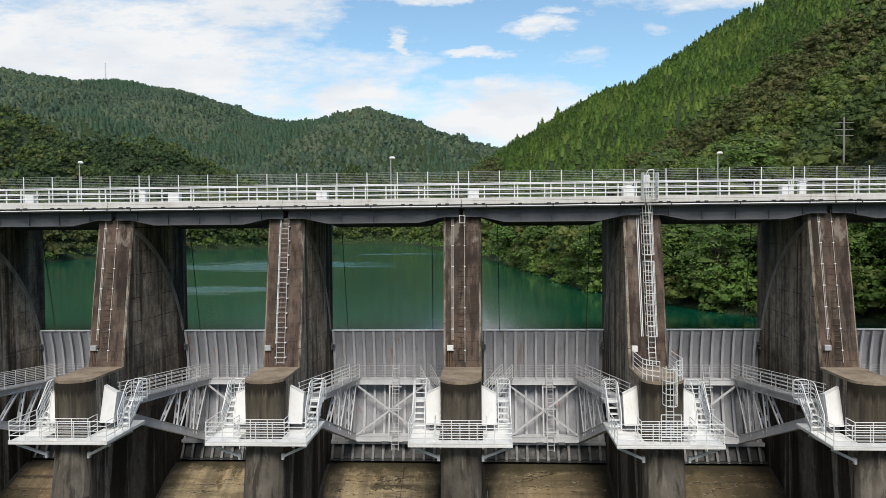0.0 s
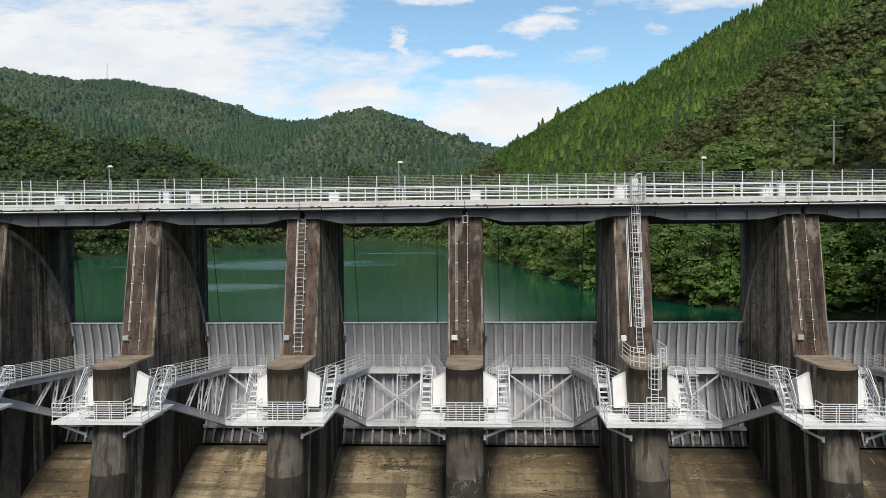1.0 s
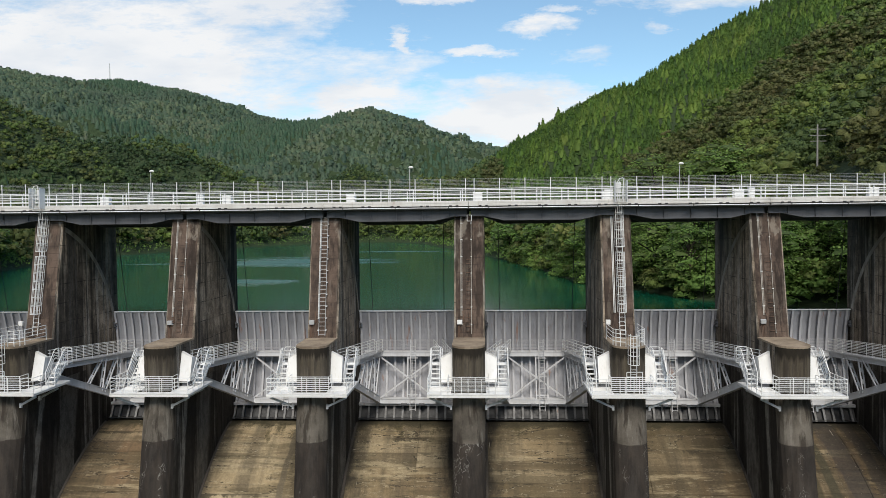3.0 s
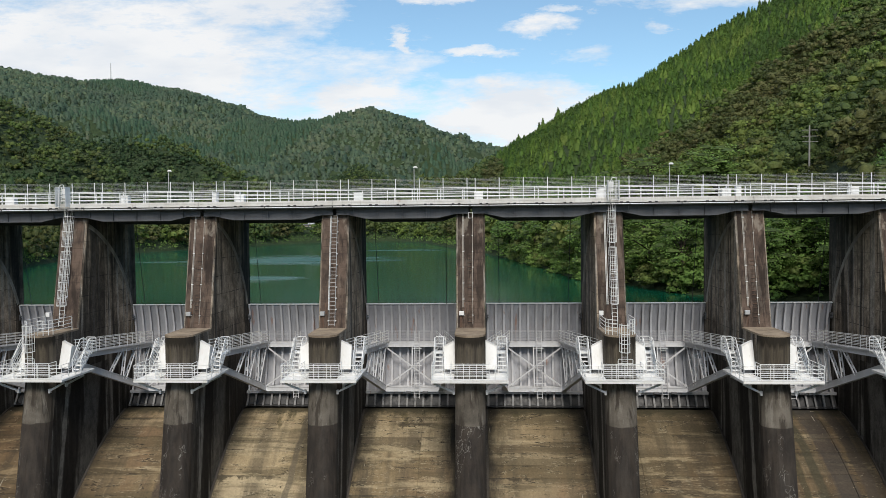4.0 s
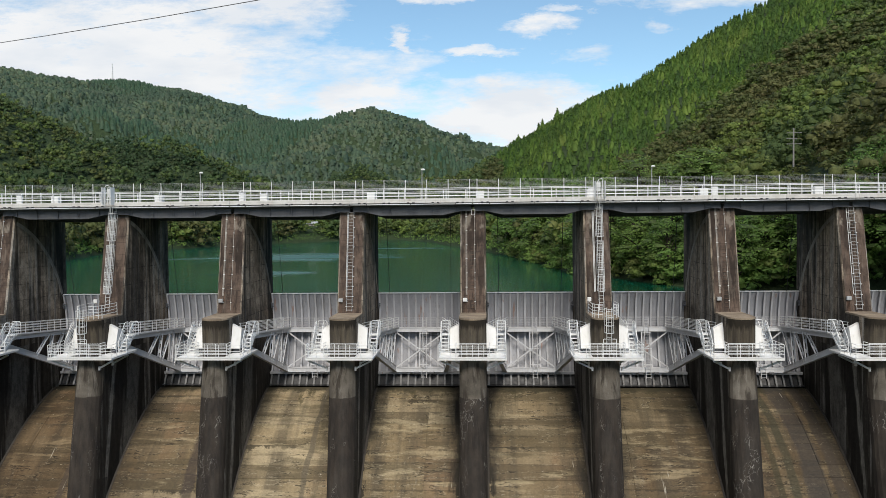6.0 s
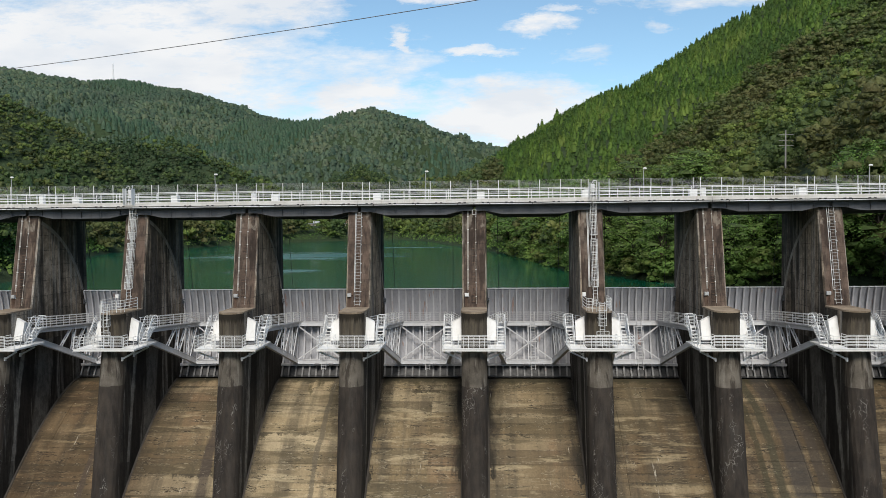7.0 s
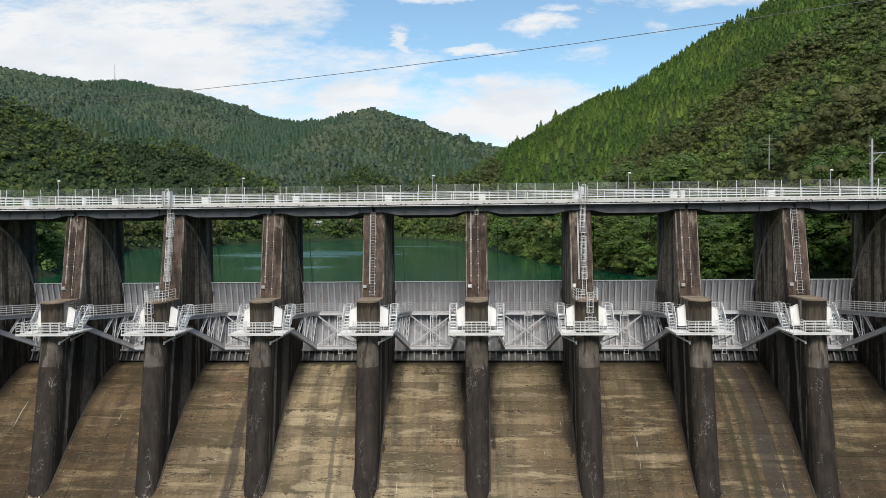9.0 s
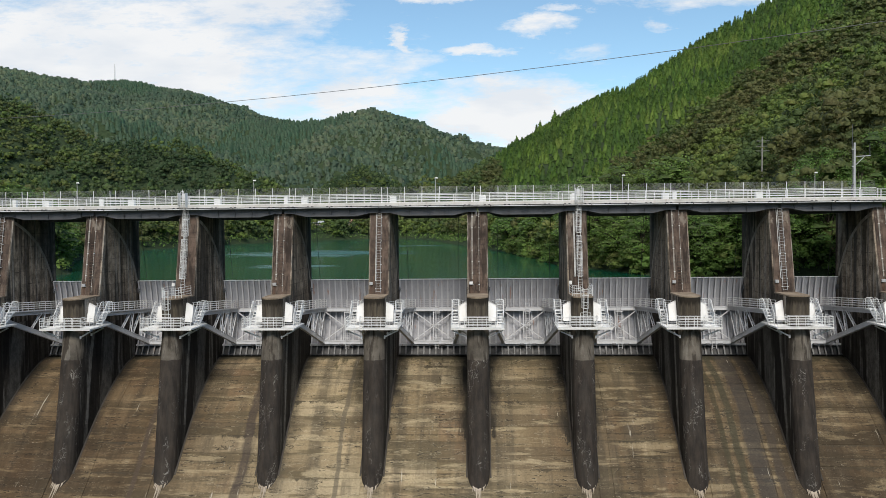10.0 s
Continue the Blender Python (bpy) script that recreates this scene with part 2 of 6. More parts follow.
def cheek():
    """Pier cheeks: streaked brown-grey above, blackening unevenly towards the spillway."""
    m = Mat("cheek_concrete", 0.92, spec=0.3)
    wet = m.math("ADD", m.math("MULTIPLY", m.axis(2), -0.085), m.math("MULTIPLY", m.noise(1.0, (0.7, 0.7, 0.12), 6, 0.6), 0.9))
    wet = m.ramp(wet, (0.12, 0.0), (0.5, 1.0))
    c = m.mix(m.ramp(m.noise(0.6, detail=8, rough=0.65), (0.40, 0.0), (0.60, 1.0)), (0.48, 0.395, 0.305), (0.25, 0.2, 0.15))
    c = m.mix(wet, c, m.mix(m.ramp(m.noise(0.5, (1, 1, 0.3), 6), (0.4, 0.0), (0.6, 1.0)), (0.085, 0.076, 0.066), (0.05, 0.043, 0.037)))
    line = m.math("MULTIPLY", lift_lines(m, 1.5, 0.3, 0.05), m.ramp(m.noise(0.7, detail=4), (0.42, 0.2), (0.58, 0.9)))
    c = m.mix(line, c, (0.04, 0.033, 0.028))
    pale = m.ramp(m.noise(1.0, (1.5, 1.5, 0.03), 5, 0.6), (0.525, 0.0), (0.565, 0.9))
    c = m.mix(pale, c, m.mix(wet, (0.42, 0.38, 0.33), (0.27, 0.255, 0.235)))
    broad = m.ramp(m.noise(1.0, (0.8, 0.8, 0.05), 5, 0.6, 0.15), (0.50, 0.0), (0.56, 0.78))
    c = m.mix(broad, c, (0.022, 0.018, 0.015))
    thin = m.ramp(m.noise(1.0, (3.1, 3.1, 0.07), 5, 0.6), (0.55, 0.0), (0.62, 0.6))
    c = m.mix(thin, c, (0.028, 0.023, 0.019))
    # a pale lime run behind the nose and a broad black one beside it, under the platform's edge
    back = m.math("SUBTRACT", m.axis(1), m.math("MULTIPLY", m.math("MINIMUM", m.math("ADD", m.axis(2), 0.3), 0.0), 0.19))
    sway = m.math("MULTIPLY", m.math("SUBTRACT", m.noise(1.0, (1.0, 0.5, 0.16), 5, 0.65), 0.5), 1.1)
    back = m.math("ADD", back, sway)
    below = m.math("LESS_THAN", m.axis(2), -0.2)
    for mid, half, tone, much in ((4.95, 0.95, (0.018, 0.015, 0.013), 0.92), (3.75, 0.32, (0.30, 0.285, 0.255), 0.7), (7.5, 1.3, (0.17, 0.16, 0.145), 0.8), (9.3, 0.5, (0.022, 0.018, 0.015), 0.8), (2.9, 0.3, (0.03, 0.025, 0.02), 0.7)):
        d = m.math("DIVIDE", m.math("ABSOLUTE", m.math("SUBTRACT", back, mid)), half)
        c = m.mix(m.math("MULTIPLY", m.ramp(d, (0.75, much), (1.0, 0.0)), below), c, tone)
    # the reservoir side of the gate's sweep is black with damp
    ry = m.math("SUBTRACT", m.axis(1), 3.5)
    rz = m.math("SUBTRACT", m.axis(2), 0.7)
    rad = m.math("SQRT", m.math("ADD", m.math("MULTIPLY", ry, ry), m.math("MULTIPLY", rz, rz)))
    lake = m.math("MULTIPLY", m.math("GREATER_THAN", rad, 11.5), m.ramp(m.noise(1.0, (0.6, 0.6, 0.1), 5), (0.38, 0.8), (0.62, 0.1)))
    c = m.mix(lake, c, (0.03, 0.025, 0.021))
    grain = m.noise(8.0, detail=6, rough=0.7)
    c = m.mix(0.45, c, m.ramp(grain, (0.36, 0.35), (0.64, 1.0)), "MULTIPLY")
    c = m.mix(0.6, c, m.ramp(m.noise(1.9, (1, 1, 0.6), 9, 0.75), (0.42, 0.35), (0.56, 1.15)), "MULTIPLY")
    m.set("Base Color", c)
    m.bump(grain, 0.03, 0.5)
    return m.mat


PIER_CHEEK = cheek()
PIER_CAP = concrete("cap_concrete", (0.33, 0.265, 0.195), (0.20, 0.155, 0.112), (0.36, 0.30, 0.22), 0.1, 0.1, 50, 0.0)


def pier_low():
    """Lower pier: weathered grey above, blackened below a ragged tide mark."""
    m = Mat("tide_marked_concrete", 0.92, spec=0.3)
    c = m.mix(m.ramp(m.noise(0.7, detail=6), (0.35, 0.0), (0.65, 1.0)), (0.155, 0.137, 0.114), (0.078, 0.068, 0.056))
    runs = m.ramp(m.noise(1.0, (1.3, 1.3, 0.04), 6, 0.62), (0.49, 0.0), (0.56, 1.0))
    c = m.mix(m.math("MULTIPLY", runs, 0.85), c, (0.035, 0.028, 0.022))
    white = m.ramp(m.noise(1.0, (1.9, 1.9, 0.045), 5, 0.6), (0.55, 0.0), (0.61, 1.0))
    c = m.mix(m.math("MULTIPLY", white, 0.3), c, (0.30, 0.28, 0.25))
    damp = m.ramp(m.math("ADD", m.math("MULTIPLY", m.axis(2), 0.2), m.math("MULTIPLY", m.noise(1.2, (2, 2, 0.2), 4), 0.35)), (0.15, 0.0), (0.5, 0.75))
    c = m.mix(damp, c, m.mix(m.ramp(m.noise(1.0, (3.5, 3.5, 0.3), 6, 0.65), (0.42, 0.0), (0.6, 1.0)), (0.098, 0.08, 0.055), (0.042, 0.034, 0.025)))
    z = m.math("ADD", m.axis(2), m.math("MULTIPLY", m.noise(1.4, detail=5), 0.22))
    below = m.ramp(m.math("ADD", m.math("MULTIPLY", z, 0.5), 2.15), (0.485, 1.0), (0.52, 0.0))
    black = m.mix(m.ramp(m.noise(1.6, (1, 1, 0.35), 6), (0.4, 0.0), (0.7, 1.0)), (0.022, 0.018, 0.016), (0.05, 0.039, 0.031))
    c = m.mix(m.math("MULTIPLY", below, 0.88), c, black)
    # crazed lime veins
    v = m.n.new("ShaderNodeTexVoronoi")
    v.feature = "DISTANCE_TO_EDGE"
    v.inputs["Scale"].default_value = 3.4
    warp = m.mix(0.35, m.at((1, 1, 0.55)), m.ramp(m.noise(2.0, detail=4), (0.2, 0.0), (0.8, 1.0)))
    m.l.new(warp, v.inputs["Vector"])
    vein = m.math("MULTIPLY", m.math("LESS_THAN", v.outputs["Distance"], 0.018), m.ramp(m.noise(0.9, (1, 1, 0.35), detail=4), (0.54, 0.0), (0.60, 1.0)))
    c = m.mix(m.math("MULTIPLY", m.math("MULTIPLY", vein, below), 0.5), c, (0.4, 0.38, 0.35))
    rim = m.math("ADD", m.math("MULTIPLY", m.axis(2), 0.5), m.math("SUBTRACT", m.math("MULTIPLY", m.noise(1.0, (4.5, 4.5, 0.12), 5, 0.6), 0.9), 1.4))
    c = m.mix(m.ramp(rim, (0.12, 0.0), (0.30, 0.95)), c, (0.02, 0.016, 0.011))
    grain = m.noise(9.0, detail=6, rough=0.7)
    c = m.mix(0.35, c, m.ramp(grain, (0.3, 0.45), (0.7, 1.0)), "MULTIPLY")
    m.set("Base Color", c)
    m.bump(grain, 0.03, 0.5)
    return m.mat


PIER_LOW = pier_low()


def spillway_mat():
    m = Mat("ochre_stained_concrete", 0.85, spec=0.35)
    far_x = m.math("DIVIDE", m.math("ABSOLUTE", m.math("ADD", m.axis(0), 11.0)), 50.0)
    c = m.mix(m.ramp(m.noise(0.10, (1, 0.8, 0.8), 5, 0.6), (0.42, 0.0), (0.60, 1.0)), (0.39, 0.305, 0.182), (0.205, 0.152, 0.084))
    # each pour has a tone of its own
    one = m.random()
    c = m.mix(m.ramp(one, (0.62, 0.0), (1.0, 0.75)), c, (0.44, 0.362, 0.235))
    c = m.mix(m.ramp(one, (0.0, 0.7), (0.35, 0.0)), c, (0.12, 0.094, 0.058))
    # brown silt on the outer bays, thicker down the fall
    low = m.ramp(m.math("MULTIPLY", m.axis(2), -0.05), (0.3, 0.55), (0.65, 1.0))
    c = m.mix(m.math("MULTIPLY", m.ramp(far_x, (0.12, 0.0), (0.44, 0.7)), low), c, (0.11, 0.075, 0.041))
    rust = m.ramp(m.noise(0.22, (1, 0.35, 0.35), 5, 0.6), (0.55, 0.0), (0.68, 0.5))
    c = m.mix(rust, c, (0.20, 0.122, 0.07))
    # soft runs down the fall, then wide level bands
    run = m.ramp(m.noise(1.0, (0.45, 0.03, 0.03), 6, 0.62), (0.48, 0.0), (0.60, 0.65))
    c = m.mix(run, c, (0.08, 0.066, 0.046))
    band = m.ramp(m.noise(1.0, (0.07, 0.22, 0.8), 7, 0.62, 0.2), (0.49, 0.0), (0.55, 0.6))
    c = m.mix(band, c, (0.085, 0.068, 0.038))
    wash = m.ramp(m.noise(1.0, (0.11, 0.3, 1.1), 7, 0.64, 0.3), (0.55, 0.0), (0.61, 0.55))
    c = m.mix(wash, c, (0.44, 0.36, 0.225))
    # broken level cracks and scarps
    field = m.noise(1.0, (0.09, 0.3, 1.0), 6, 0.6, 0.15)
    crack = m.math("LESS_THAN", m.math("FRACT", m.math("MULTIPLY", field, 9.0)), 0.09)
    crack = m.math("MULTIPLY", crack, m.ramp(m.noise(0.35, (1, 0.6, 0.6), 4), (0.42, 0.0), (0.54, 0.95)))
    c = m.mix(crack, c, (0.035, 0.028, 0.018))
    lip = m.math("LESS_THAN", m.math("FRACT", m.math("ADD", m.math("MULTIPLY", field, 9.0), 0.09)), 0.05)
    c = m.mix(m.math("MULTIPLY", lip, 0.4), c, (0.48, 0.42, 0.30))
    c = m.mix(m.math("MULTIPLY", m.ramp(far_x, (0.26, 0.0), (0.56, 0.85)), m.math("MULTIPLY", low, m.ramp(m.noise(0.3, (1.4, 0.25, 0.5), 7, 0.68), (0.40, 0.25), (0.58, 1.0)))), c, (0.50, 0.44, 0.37), "MULTIPLY")
    umber = m.math("MULTIPLY", m.ramp(m.math("DIVIDE", m.axis(0), 50.0), (0.40, 0.0), (0.72, 0.75)), m.ramp(m.noise(0.35, (1.2, 0.4, 0.6), 7, 0.68), (0.36, 0.45), (0.56, 1.0)))
    c = m.mix(umber, c, (0.46, 0.41, 0.36), "MULTIPLY")
    c = m.mix(m.ramp(m.math("DIVIDE", m.axis(0), -50.0), (0.5, 0.0), (0.8, 0.7)), c, (0.58, 0.5, 0.44), "MULTIPLY")
    box = m.n.new("ShaderNodeSeparateXYZ")
    m.l.new(m.n.new("ShaderNodeTexCoord").outputs["Generated"], box.inputs[0])
    ragged = m.math("MULTIPLY", m.math("SUBTRACT", m.noise(1.2, (1, 0.5, 0.5), 8, 0.75), 0.42), 0.9)
    joint = m.ramp(m.math("ADD", box.outputs[2], ragged), (0.94, 0.0), (1.0, 0.85))
    worn = m.math("MULTIPLY", m.ramp(one, (0.25, 0.25), (0.75, 1.0)), m.ramp(m.noise(0.22, (1, 0.6, 0.6), 5, 0.6), (0.42, 0.15), (0.58, 1.0)))
    c = m.mix(m.math("MULTIPLY", joint, worn), c, (0.045, 0.036, 0.022))
    chafed = m.ramp(m.math("ADD", box.outputs[2], ragged), (0.02, 0.55), (0.10, 0.0))
    c = m.mix(m.math("MULTIPLY", chafed, worn), c, (0.48, 0.40, 0.27))
    # algae under the crest in ragged beards
    top = m.math("ADD", m.math("MULTIPLY", m.axis(2), 0.16), m.math("MULTIPLY", m.noise(0.6, (1.2, 0.7, 0.7), 8, 0.72), 1.7))
    c = m.mix(m.ramp(top, (0.0, 0.0), (0.14, 0.75)), c, (0.06, 0.05, 0.022))
    # black sill band: algae, and the shade below the gates put into the colour
    sill = m.math("ADD", m.math("MULTIPLY", m.axis(1), 0.45), m.math("MULTIPLY", m.noise(0.9, (1, 0.8, 0.8), 8, 0.72), 1.2))
    c = m.mix(m.ramp(m.math("SUBTRACT", sill, 5.6), (0.25, 0.0), (0.55, 0.85)), c, (0.036, 0.031, 0.016))
    # ragged black beside the piers, thickest high up in the middle bays
    off = m.math("ABSOLUTE", m.math("SUBTRACT", m.math("FRACT", m.math("ADD", m.math("DIVIDE", m.axis(0), 11.0), 0.5)), 0.5))
    side = m.math("ADD", m.math("MULTIPLY", off, -4.6), m.math("MULTIPLY", m.noise(0.45, (1.6, 0.45, 0.45), 8, 0.7), 1.7))
    up_high = m.math("GREATER_THAN", m.math("ADD", m.math("MULTIPLY", m.axis(2), 0.1), m.math("MULTIPLY", m.noise(0.5, (1.4, 0.4, 0.4), 7, 0.7), 1.6)), -0.32)
    amount = m.math("MULTIPLY", m.ramp(m.math("DIVIDE", m.math("ABSOLUTE", m.axis(0)), 40.0), (0.28, 1.0), (0.38, 0.55)), m.ramp(up_high, (0.0, 0.3), (1.0, 1.0)))
    c = m.mix(m.math("MULTIPLY", m.ramp(m.math("ADD", side, 0.25), (0.0, 0.0), (0.55, 0.95)), amount), c, (0.026, 0.022, 0.016))
    # old discharge marks: a dark strip in one bay, wide grey-brown stripes in another
    swerve = m.math("MULTIPLY", m.math("SUBTRACT", m.noise(0.16, (0.3, 1, 1), 3), 0.5), 1.2)
    for mid, half, tone in ((-24.9, 0.55, (0.05, 0.038, 0.032)), (25.6, 0.3, (0.045, 0.04, 0.022)), (26.8, 0.4, (0.042, 0.04, 0.024)), (28.6, 0.95, (0.040, 0.036, 0.033)), (30.4, 0.5, (0.045, 0.036, 0.028)), (-36.0, 0.3, (0.07, 0.05, 0.035)), (-14.6, 0.25, (0.12, 0.1, 0.07))):
        far = m.math("DIVIDE", m.math("ABSOLUTE", m.math("SUBTRACT", m.math("ADD", m.axis(0), swerve), mid)), half)
        edge = m.math("ADD", far, m.math("MULTIPLY", m.noise(1.0, (1.6, 0.35, 0.35), 8, 0.72), 1.5))
        c = m.mix(m.ramp(m.math("MULTIPLY", edge, 0.5), (0.72, 0.75), (0.95, 0.0)), c, tone)
    # lime drips and bright chips
    drip = m.ramp(m.noise(1.0, (2.6, 0.16, 0.16), 5, 0.6), (0.685, 0.0), (0.71, 0.7))
    c = m.mix(drip, c, (0.50, 0.46, 0.38))
    chip = m.ramp(m.noise(1.7, (1, 1, 2.2), 8, 0.8), (0.63, 0.0), (0.66, 0.7))
    c = m.mix(chip, c, (0.50, 0.44, 0.34))
    pit = m.ramp(m.noise(1.3, (1, 1, 1.8), 9, 0.8), (0.34, 0.75), (0.40, 0.0))
    c = m.mix(pit, c, (0.04, 0.032, 0.02))
    grain = m.noise(5.5, detail=8, rough=0.75)
    c = m.mix(0.5, c, m.ramp(grain, (0.36, 0.5), (0.62, 1.1)), "MULTIPLY")
    m.set("Base Color", c)
    m.bump(m.mix(0.5, grain, field), 0.05, 0.6)
    return m.mat


SPILLWAY = spillway_mat()


def paint(name, col, dirt, amount=0.35, rough=0.5, rust=0.0, metal=0.0):
    m = Mat(name, rough, metal)
    c = m.mix(m.ramp(m.noise(0.9, (1, 1, 0.5), 5), (0.4, 0.0), (0.7, amount)), col, dirt)
    runs = m.ramp(m.noise(1.0, (7, 7, 0.25), 5, 0.6), (0.55, 0.0), (0.7, amount))
    c = m.mix(runs, c, dirt)
    if rust:
        spots = m.ramp(m.noise(1.0, (2.2, 2.2, 0.16), 5, 0.6), (0.63, 0.0), (0.69, rust))
        c = m.mix(spots, c, (0.27, 0.11, 0.045))
    m.set("Base Color", c)
    m.set("Roughness", m.ramp(m.noise(5.0, detail=4), (0.3, rough - 0.1), (0.7, min(1.0, rough + 0.15))))
    return m.mat


# plate darker, ribs paler: the shade between the ribs is put into the paint
GATE = paint("grey_shaded_gate_paint", (0.325, 0.33, 0.358), (0.20, 0.20, 0.215), 0.7, 0.55, 0.55)
RIB = paint("pale_lit_rib_paint", (0.455, 0.46, 0.49), (0.31, 0.31, 0.32), 0.6, 0.5, 0.5)
# rib feet: grime, with the lower girder's shade put into the colour
GRIMY_SHADED = paint("grimy_shaded_rib_paint", (0.21, 0.21, 0.215), (0.09, 0.085, 0.08), 0.9, 0.7, 0.4)
ARM = paint("grey_arm_paint", (0.58, 0.59, 0.615), (0.38, 0.38, 0.39), 0.4, 0.5, 0.12)
WHITE = paint("white_paint", (0.72, 0.72, 0.715), (0.52, 0.50, 0.45), 0.45, 0.45)
# brighter copy of the white for the floors: sunlight from above put into the colour
FLOOR_WHITE = paint("sunlit_floor_paint", (0.90, 0.90, 0.89), (0.70, 0.67, 0.61), 0.25, 0.4)
RAIL = paint("white_rail_paint", (0.76, 0.77, 0.77), (0.6, 0.6, 0.58), 0.3, 0.4)
GALV = paint("galvanised_steel", (0.48, 0.49, 0.50), (0.33, 0.33, 0.33), 0.4, 0.45, 0.0, 0.3)
GIRDER = paint("dark_grey_steel", (0.108, 0.112, 0.124), (0.062, 0.062, 0.066), 0.5, 0.55)
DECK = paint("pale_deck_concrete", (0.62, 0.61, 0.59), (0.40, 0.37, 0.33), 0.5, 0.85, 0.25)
# dark copy of the deck concrete: the soffit's shade is put into the colour
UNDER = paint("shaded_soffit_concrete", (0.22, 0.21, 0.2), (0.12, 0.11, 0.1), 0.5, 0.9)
BLACK = paint("black_rubber", (0.025, 0.025, 0.027), (0.05, 0.05, 0.05), 0.4, 0.6)
RUSTY = paint("rusted_iron", (0.15, 0.085, 0.055), (0.07, 0.05, 0.04), 0.6, 0.85)
LAMP_GLASS = paint("lamp_glass", (0.75, 0.76, 0.74), (0.6, 0.6, 0.56), 0.2, 0.25)


def water_mat():
    m = Mat("green_lake_water", 0.05, spec=0.3)
    m.set("IOR", 1.33)
    c = m.mix(m.ramp(m.noise(0.012, (1, 0.4, 1), 3), (0.4, 0.0), (0.65, 1.0)), (0.003, 0.056, 0.030), (0.005, 0.077, 0.044))
    m.set("Base Color", c)
    # patches of breeze on the open water off the left bank, streaked along the lake
    lane = None
    for x, y, rx, ry in ((-48.0, 128.0, 42.0, 38.0), (-36.0, 58.0, 14.0, 11.0), (-30.0, 190.0, 22.0, 14.0)):
        fx = m.math("DIVIDE", m.math("SUBTRACT", m.axis(0), x), rx)
        fy = m.math("DIVIDE", m.math("SUBTRACT", m.axis(1), y), ry)
        gust = m.math("ADD", m.math("MULTIPLY", fx, fx), m.math("MULTIPLY", fy, fy))
        gust = m.math("ADD", gust, m.math("MULTIPLY", m.noise(1.0, (0.035, 0.10, 1), 7, 0.66, 0.5), 3.0))
        gust = m.ramp(m.math("MULTIPLY", gust, 0.5), (0.70, 1.0), (1.06, 0.0))
        lane = gust if lane is None else m.math("MAXIMUM", lane, gust)
    m.set("Roughness", m.ramp(lane, (0.0, 0.11), (1.0, 0.34)))
    rip = m.noise(1.1, (1, 1.8, 1), 4, 0.6)
    m.bump(m.math("MULTIPLY", rip, m.math("ADD", 0.06, lane)), 0.10, 0.5)
    return m.mat


WATER = water_mat()


def leaf_mat(name, a, b, dry, through=0.35, mottle=0.5):
    m = Mat(name, 0.6, spec=0.3)
    c = m.mix(m.random(True), a, b)
    c = m.mix(m.ramp(m.noise(0.17, detail=2), (0.45, 0.0), (0.54, 0.45)), c, tuple(v * 0.6 for v in a))
    c = m.mix(m.ramp(m.noise(0.12, detail=2, distort=0.3), (0.52, 0.0), (0.68, 0.7)), c, dry)
    c = m.mix(m.ramp(m.noise(0.016, detail=2), (0.45, 0.0), (0.7, 0.35)), c, (b[0] * 1.2, b[1] * 0.95, b[2]))
    c = m.mix(m.ramp(m.noise(1.1, detail=4, rough=0.7), (0.36, mottle), (0.56, 0.0)), c, tuple(v * 0.35 for v in a))
    m.set("Base Color", c)
    m.bump(m.noise(1.6, detail=5, rough=0.75), 0.5, 0.6)
    t = m.n.new("ShaderNodeBsdfTranslucent")
    m.l.new(c, t.inputs["Color"])
    x = m.n.new("ShaderNodeMixShader")
    x.inputs[0].default_value = through
    m.l.new(m.p.outputs[0], x.inputs[1])
    m.l.new(t.outputs[0], x.inputs[2])
    m.l.new(x.outputs[0], m.n["Material Output"].inputs["Surface"])
    return m.mat


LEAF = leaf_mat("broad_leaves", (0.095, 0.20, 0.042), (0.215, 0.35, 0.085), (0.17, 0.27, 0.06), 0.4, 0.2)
LEAF_MID = leaf_mat("hill_leaves", (0.086, 0.145, 0.032), (0.165, 0.232, 0.054), (0.15, 0.15, 0.055))
LEAF_SUN = leaf_mat("sunlit_hill_leaves", (0.112, 0.185, 0.036), (0.22, 0.30, 0.068), (0.21, 0.20, 0.07))
LEAF_TAN = leaf_mat("tan_leaves", (0.098, 0.122, 0.036), (0.175, 0.195, 0.068), (0.16, 0.14, 0.06))
LEAF_OLIVE = leaf_mat("olive_leaves", (0.072, 0.105, 0.030), (0.125, 0.160, 0.048), (0.12, 0.125, 0.045))
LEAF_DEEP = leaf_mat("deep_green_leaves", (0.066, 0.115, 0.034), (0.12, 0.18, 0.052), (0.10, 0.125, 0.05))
LEAF_DARK = leaf_mat("dark_hill_leaves", (0.034, 0.072, 0.028), (0.068, 0.12, 0.042), (0.08, 0.10, 0.04))
# distant foliage: haze is put into the leaf colours, greyer and bluer
LEAF_FAR = leaf_mat("hazed_far_leaves", (0.072, 0.130, 0.080), (0.128, 0.192, 0.116), (0.095, 0.12, 0.08))
LEAF_FAR_DEEP = leaf_mat("hazed_deep_leaves", (0.056, 0.106, 0.070), (0.100, 0.154, 0.096), (0.07, 0.09, 0.06))
LEAF_FAR_PINE = leaf_mat("hazed_pine_needles", (0.052, 0.116, 0.066), (0.096, 0.160, 0.092), (0.08, 0.11, 0.07))
LEAF_FAR_PALE = leaf_mat("hazed_pale_leaves", (0.096, 0.148, 0.084), (0.165, 0.222, 0.124), (0.115, 0.125, 0.085))
CONIFER = leaf_mat("cedar_needles", (0.062, 0.138, 0.022), (0.138, 0.238, 0.040), (0.115, 0.18, 0.03), 0.35, 0.2)
